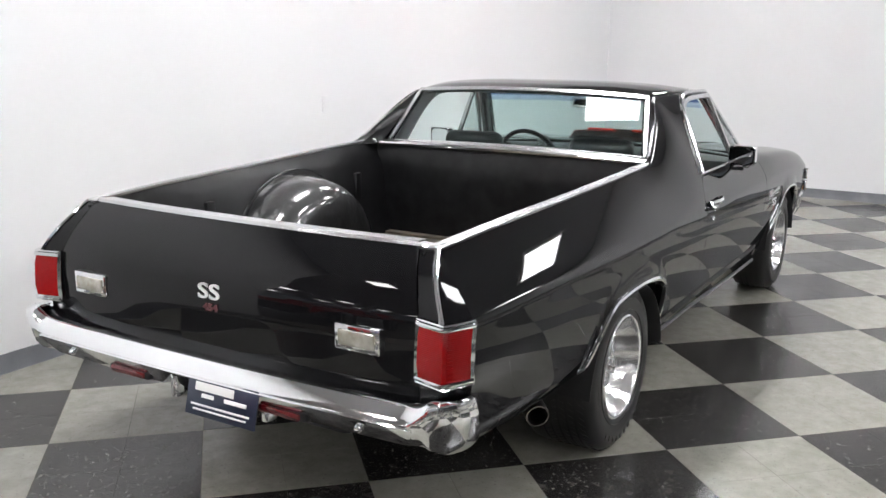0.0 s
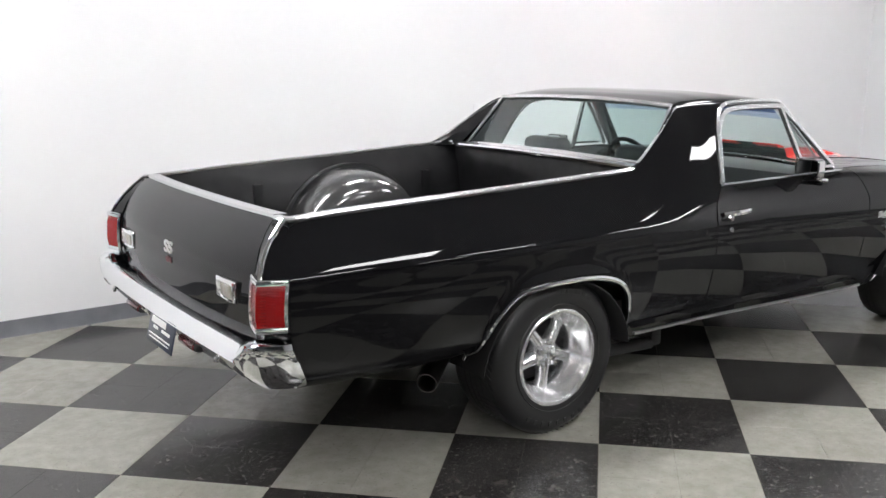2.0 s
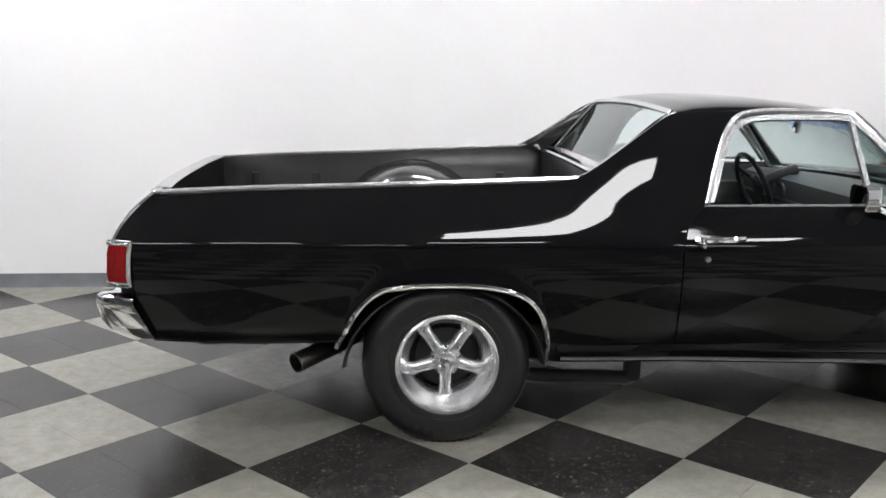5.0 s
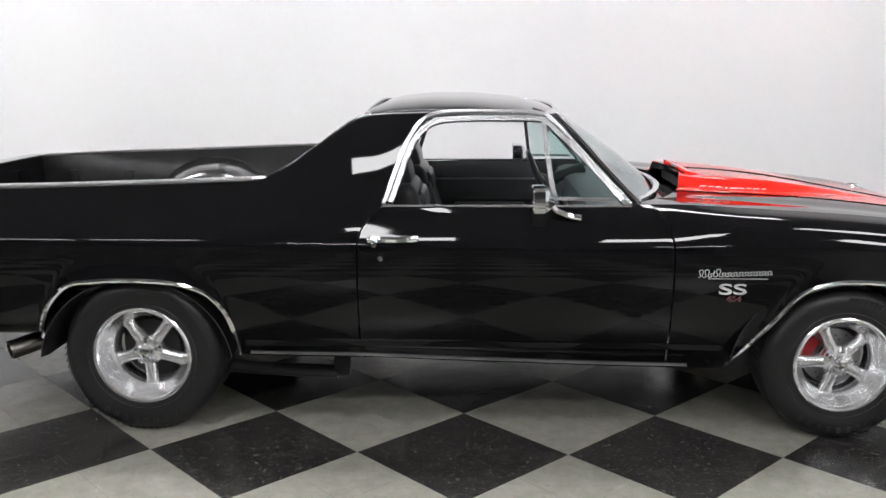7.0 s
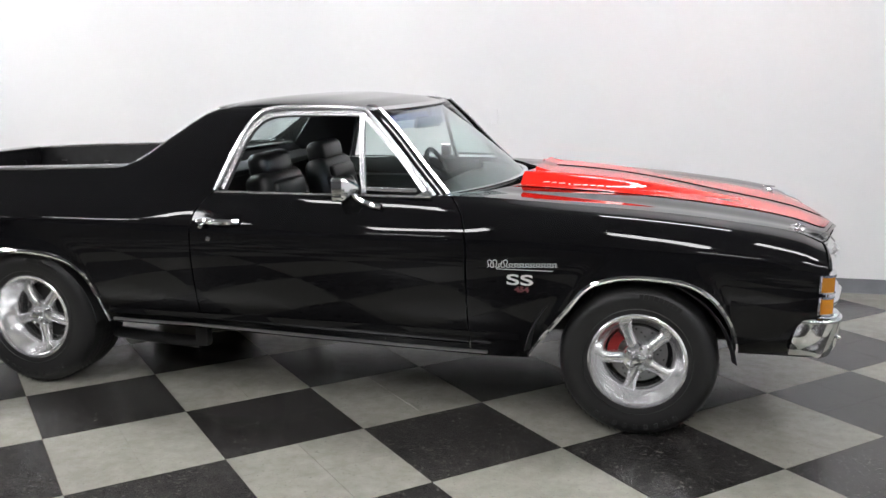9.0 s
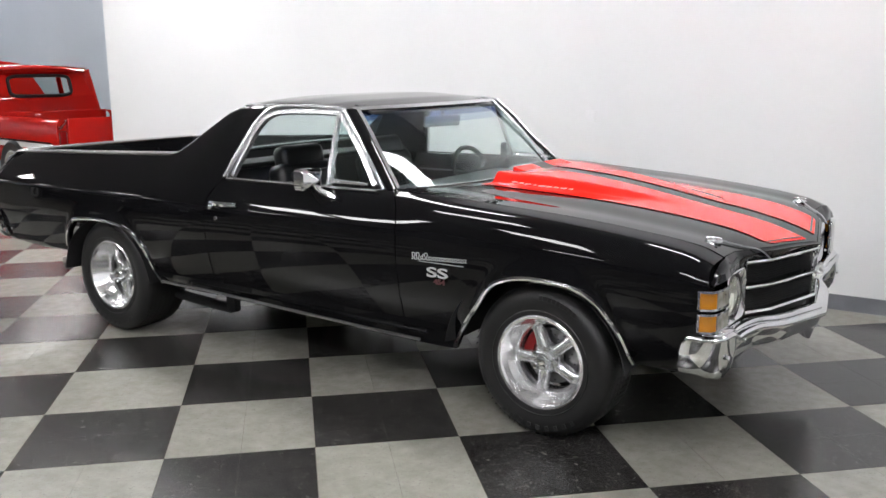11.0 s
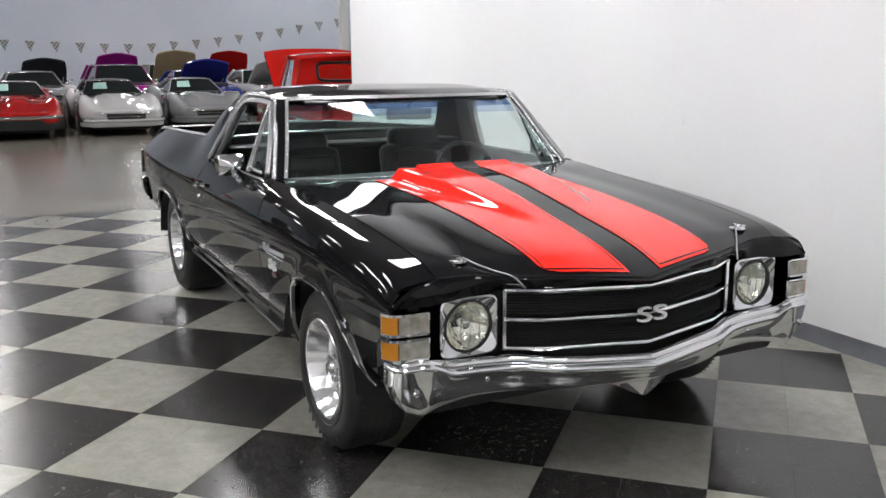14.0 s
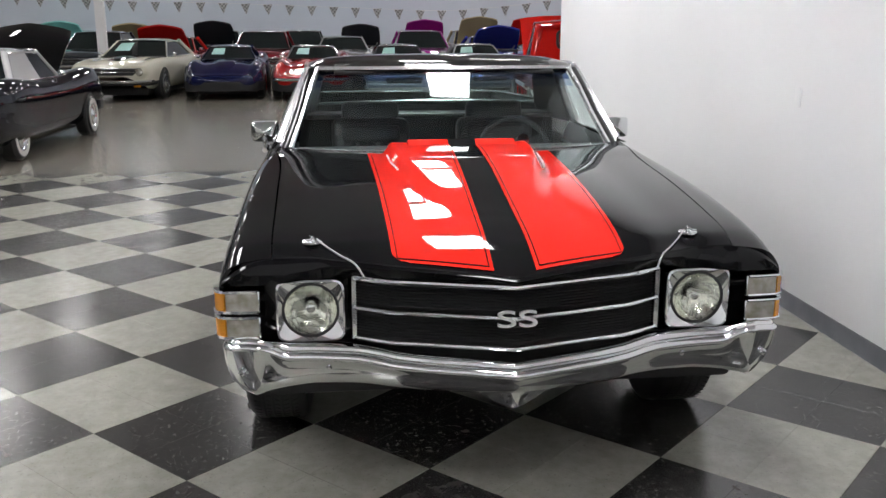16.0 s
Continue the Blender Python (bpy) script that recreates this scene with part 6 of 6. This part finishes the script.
for y, paint, shape, hood, label in ((-7.75, "slate", SEDAN, None, "dark grey classic sedan far back in the hall"), (-5.65, "scarlet", PONY, ("scarlet", 48), "red classic car with its bonnet raised"),
                                     (-2.95, "maroon", SEDAN, None, "dark maroon classic sedan in the second row"), (-.60, "silver", PONY, None, "silver grey classic fastback in the second row"), (1.75, "purple", SEDAN, None, "dark purple classic sedan in the second row"),
                                     (3.9, "royal", PONY, ("royal", 46), "blue classic car with its bonnet raised"), (5.95, "white", PONY, ("white", 46), "white classic car with its bonnet raised")):
    classic("classic_car", label, (row2 - 2.4, y), 0, C[paint], shape, (C[hood[0]], hood[1]) if hood else None, sheet_on=False)
row3 = -25.0
for y, paint, shape, hood, label in ((-9.9, "teal", SEDAN, ("teal", 52), "pale teal classic car with its bonnet raised"), (-7.6, "tan", SEDAN, ("tan", 48), "tan classic car with its bonnet raised"), (-4.95, "slate", SEDAN, ("slate", 52), "black classic car with its bonnet raised"),
                                     (-2.1, "slate", SEDAN, None, "dark classic sedan in the third row"), (0.0, "white", PONY, ("slate", 50), "white classic coupe with its black bonnet raised"), (2.2, "purple", SEDAN, ("purple", 54), "magenta classic car with its bonnet raised"),
                                     (4.1, "tan", SEDAN, ("tan", 58), "tan classic car with its bonnet raised"), (5.95, "scarlet", PONY, ("scarlet", 62), "red classic car with its bonnet raised"), (8.7, "slate", SEDAN, None, "dark classic sedan in the third row")):
    classic("classic_car", label, (row3 - 2.4, y), 0, C[paint], shape, (C[hood[0]], hood[1]) if hood else None, sheet_on=False)
classic("roadster", "black fifties roadster with white hardtop, whitewall tyres and raised bonnet", (-6.30, -5.24), 180, gloss("midnight_paint", (.008, .008, .012)), ROADSTER, (PAINT, 40, .12), C["white"], True, None, False)


# ---- the red pickup truck ----
def pickup_truck():
    t = thing("pickup_truck", "bright red sixties pickup truck with raised bonnet and white side strip", "truck", (-9.1, 3.33, 0), 174, "parked cars")
    P = gloss("truck_red_paint", (.58, .014, .010))
    clear = mat("thin_truck_glass", (.62, .68, .66), 0, 0, 0, None, 0, 1.05, 1.0)
    # own axes: x ahead, origin under the front axle
    rows = []
    for x, z, h in ((-1.85, 1.00, .86), (-1.30, 1.00, .88), (-.55, 1.00, .90), (.2, 1.00, .92), (.75, .98, .93)):
        half = [(0, z), (h * .9, z), (h * .985, z - .05), (h, z - .20), (h, .62), (h * .97, .42)]
        rows.append([(x, -a, b) for a, b in half[::-1]] + [(x, a, b) for a, b in half[1:]])
    v, f = sheet_data(rows)
    k = len(rows[0])
    solid("cab_body", v, f + [tuple(range(k)), tuple(len(v) - k + q for q in range(k))], P, t)
    # greenhouse with window openings between posts
    for s in (-1, 1):
        tube("post", [(-1.80, s * .80, .98), (-1.72, s * .70, 1.58)], .075, P, t, 10)
        tube("post", [(-.72, s * .83, .98), (-.84, s * .70, 1.58)], .04, P, t, 8)
        solid("door_window", [(-1.70, s * .83, 1.02), (-.78, s * .845, 1.02), (-.88, s * .715, 1.55), (-1.64, s * .715, 1.55)], [(0, 1, 2, 3)], clear, t, "", 0)
        tube("vent_post", [(-1.02, s * .845, 1.02), (-1.08, s * .725, 1.55)], .014, CHROME, t, 6)
        tube("window_channel", [(-1.66, s * .835, 1.02), (-1.61, s * .720, 1.55)], .020, TRIM, t, 8)
        tube("door_handle", [(-1.58, s * .925, .93), (-1.42, s * .930, .93)], .012, CHROME, t, 8)
        box("door_line", (-1.15, s * .905, .80), (.012, .008, .42), DARK, t, .001)
        sweep("side_strip", [(-4.0, s * .945, .69), (-1.8, s * .925, .69), (.75, s * .945, .69)], [(-.008, -.035), (.010, -.03), (.010, .03), (-.008, .035)], WHITE_MARK, t)
        sweep("side_trim", [(-4.0, s * .950, .735), (-1.8, s * .930, .735), (.75, s * .950, .735)], [(-.008, -.012), (.010, -.010), (.010, .010), (-.008, .012)], CHROME, t)
        box("door_mirror", (-.62, s * 1.06, 1.10), (.04, .12, .12), CHROME, t, .02)
        tube("mirror_arm", [(-.60, s * .90, 1.02), (-.62, s * 1.03, 1.08)], .008, CHROME, t, 6)
    back = []
    for x, z, h in ((-1.86, 1.0, .80), (-1.855, 1.12, .79), (-1.838, 1.240, .76)):
        back.append([(x, y * h, z) for y in np.linspace(-1, 1, 9)])
    sheet("cab_back", back, P, t, "", .03)
    sheet("cab_back", [[(-1.762, y * .70, 1.510) for y in np.linspace(-1, 1, 9)], [(-1.70, y * .70, 1.60) for y in np.linspace(-1, 1, 9)]], P, t, "", .03)
    for s in (-1, 1):
        sheet("cab_back", [[(-1.845, s * y, 1.22) for y in (.43, .60, .77)], [(-1.765, s * y, 1.53) for y in (.43, .58, .71)]], P, t, "", .03)
    solid("rear_window", [(-1.832, -.46, 1.225), (-1.832, .46, 1.225), (-1.755, .46, 1.525), (-1.755, -.46, 1.525)], [(0, 1, 2, 3)], clear, t, "clear rear window with rounded corners", 0)
    ringw = []
    for k in range(40):
        w = 2 * math.pi * k / 40
        c, q = math.copysign(abs(math.cos(w)) ** .35, math.cos(w)), math.copysign(abs(math.sin(w)) ** .35, math.sin(w))
        ringw.append(Vector((-1.812 + .038 * q, .435 * c, 1.375 + .138 * q)))
    tube("window_seal", ringw, .024, DARK, t, 6, True, "", (1, 0, .1))
    rr = [[(x, v2 * .74 * e, 1.60 + d + .045 * (1 - v2 * v2)) for v2 in np.linspace(-1, 1, 11)] for x, d, e in ((-1.80, -.03, .93), (-1.70, .01, 1), (-1.2, .03, 1.01), (-.88, .015, 1), (-.74, -.02, .95))]
    sheet("roof", rr, P, t, "", .05)
    solid("windscreen", [(-.70, -.80, 1.0), (-.70, .80, 1.0), (-.82, .66, 1.57), (-.82, -.66, 1.57)], [(0, 1, 2, 3)], clear, t, "", 0)
    # front wings and raised bonnet
    for s in (-1, 1):
        rows = [[(x, s * y, z) for x in np.linspace(-.5, .80, 8)] for y, z in ((.93, .45), (.945, .75), (.93, .95), (.85, 1.0), (.62, 1.01))]
        sheet("front_wing", rows, P, t, "", .02)
        lathe("wheel_arch", [(0, s * .01), (.40, s * .01), (.42, -s * .03)], DARK, t, 28, "y", (0, s * .945, .37))
        road_wheel(t, 0, s * .95, .37, s)
        road_wheel(t, -2.95, s * .95, .37, s)
    hood_rows2 = [[(-.42 + 1.25 * u * math.cos(.62), y, 1.03 + 1.25 * u * math.sin(.62) - .05 * (abs(y) / .8) ** 3) for y in np.linspace(-.82, .82, 11)] for u in np.linspace(0, 1, 8)]
    sheet("open_bonnet", hood_rows2, P, t, "raised red bonnet", .09)
    box("engine", (.25, 0, .90), (.8, .9, .2), DARK, t, .05)
    box("bench_seat", (-1.52, 0, 1.09), (.16, 1.36, .30), VINYL, t, .06)
    sweep("front_bumper", [(.80, -.95, .48), (.92, -.6, .48), (.95, 0, .48), (.92, .6, .48), (.80, .95, .48)], [(-.02, -.08), (.03, -.07), (.03, .07), (-.02, .08)], CHROME, t)
    box("grille", (.80, 0, .75), (.06, 1.7, .30), CHROME, t, .02)
    # load box
    for s in (-1, 1):
        rows = [[(x, s * y, z) for x in np.linspace(-4.15, -1.95, 8)] for y, z in ((.90, .45), (.94, .70), (.94, .95), (.90, 1.02), (.82, 1.02))]
        sheet("box_side", rows, P, t, "", .02)
        tube("chain", smoothed([(-4.15, s * .82, 1.0), (-4.0, s * .84, .90), (-3.9, s * .84, .98)], 8), .015, CHROME, t, 6)
        box("tail_lamp", (-4.17, s * .88, .80), (.03, .08, .16), LENS_RED, t, .01)
    box("box_floor", (-3.05, 0, .70), (2.2, 1.6, .04), DARK, t, .01)
    box("tailgate", (-4.14, 0, .80), (.06, 1.62, .44), P, t, .015)
    box("box_front", (-1.97, 0, .82), (.05, 1.7, .42), P, t, .01)
    box("chassis", (-1.6, 0, .42), (4.6, 1.1, .12), DARK, t, .02)
    return t


pickup_truck()

# ---- bunting, far windows ----
CHECK = mat("checkered_pennant", (.5, .5, .5), .7)
ck = add(CHECK, "ShaderNodeTexChecker", Scale=14.0)
ck.inputs["Color1"].default_value, ck.inputs["Color2"].default_value = (.17, .17, .175, 1), (.44, .45, .46, 1)
link(CHECK, coords(CHECK), ck.inputs["Vector"])
link(CHECK, ck.outputs["Color"], CHECK.node_tree.nodes["Principled BSDF"].inputs["Base Color"])
bunting = thing("bunting", "string of black and white checkered pennants across the hall", "bunting", (-30.4, 0, 0))
line = smoothed([(0, -16.99, 3.3), (0, -12.5, 2.75), (0, -9.0, 2.55), (0, -6.1, 2.50), (0, -2.8, 2.40), (0, 0, 2.30), (0, 3.4, 2.20), (0, 5.9, 2.38), (0, 8.3, 2.68), (0, 10.0, 2.98), (0, 12.5, 3.38), (0, 14.99, 3.8)], 39)
tube("cord", line, .006, WHITE_MARK, bunting, 5)
me = bpy.data.meshes.new("pennant")
me.from_pydata([(0, -.18, 0), (0, .18, 0), (0, 0, -.40), (.004, -.18, 0), (.004, .18, 0), (.004, 0, -.40)], [], [(0, 1, 2), (3, 5, 4), (0, 3, 4, 1), (1, 4, 5, 2), (2, 5, 3, 0)])
me.materials.append(CHECK)
for p in line[1:-1]:
    flag = new("pennant", me)
    flag.parent = bunting
    flag.matrix_basis = pose(p[0], p[1], p[2] + .004, random.uniform(-6, 6), random.uniform(-8, 8), random.uniform(-12, 12))

# ---- the checkered floor tiles ----
STEP = 0.43105
HALF = STEP - 0.0008


def tile_mesh(name, cut, material):
    """A square of four vinyl tiles on its corner, with eased edges; cut: the half ahead of a straight line."""
    e, verts, faces = 0.0010, [], []
    q = HALF / 2
    blocks = [[(0, -HALF), (HALF, 0), (0, HALF)]] if cut else [[(cx, cy - q + .0005), (cx + q - .0005, cy), (cx, cy + q - .0005), (cx - q + .0005, cy)] for cx, cy in ((0, -q), (q, 0), (0, q), (-q, 0))]
    for ring in blocks:
        n, base = len(ring), len(verts)
        mx, my = sum(p[0] for p in ring) / n, sum(p[1] for p in ring) / n
        verts += [(x, y, -0.0035) for x, y in ring] + [(x, y, -0.0006) for x, y in ring] + [(mx + (x - mx) * (1 - e / q), my + (y - my) * (1 - e / q), 0.0) for x, y in ring]
        faces.append(tuple(base + 2 * n + k for k in range(n)))
        for r in range(2):
            faces += [tuple(base + v for v in (r * n + k, r * n + (k + 1) % n, (r + 1) * n + (k + 1) % n, (r + 1) * n + k)) for k in range(n)]
    me = bpy.data.meshes.new(name)
    me.from_pydata(verts, [], faces)
    me.materials.append(material)
    return me


tiles = {(c, h): tile_mesh("tile", h, TILE_DARK if c else TILE_LIGHT) for c in (0, 1) for h in (False, True)}
for i in range(-13, 13):
    for j in range(-15, 8):
        if (i + j) % 2:
            tile = new("tile", tiles[i % 2, i == -13])
            tile.parent = floor
            tile.location = (1.801 + i * STEP, -1.06 + j * STEP, 0.0)
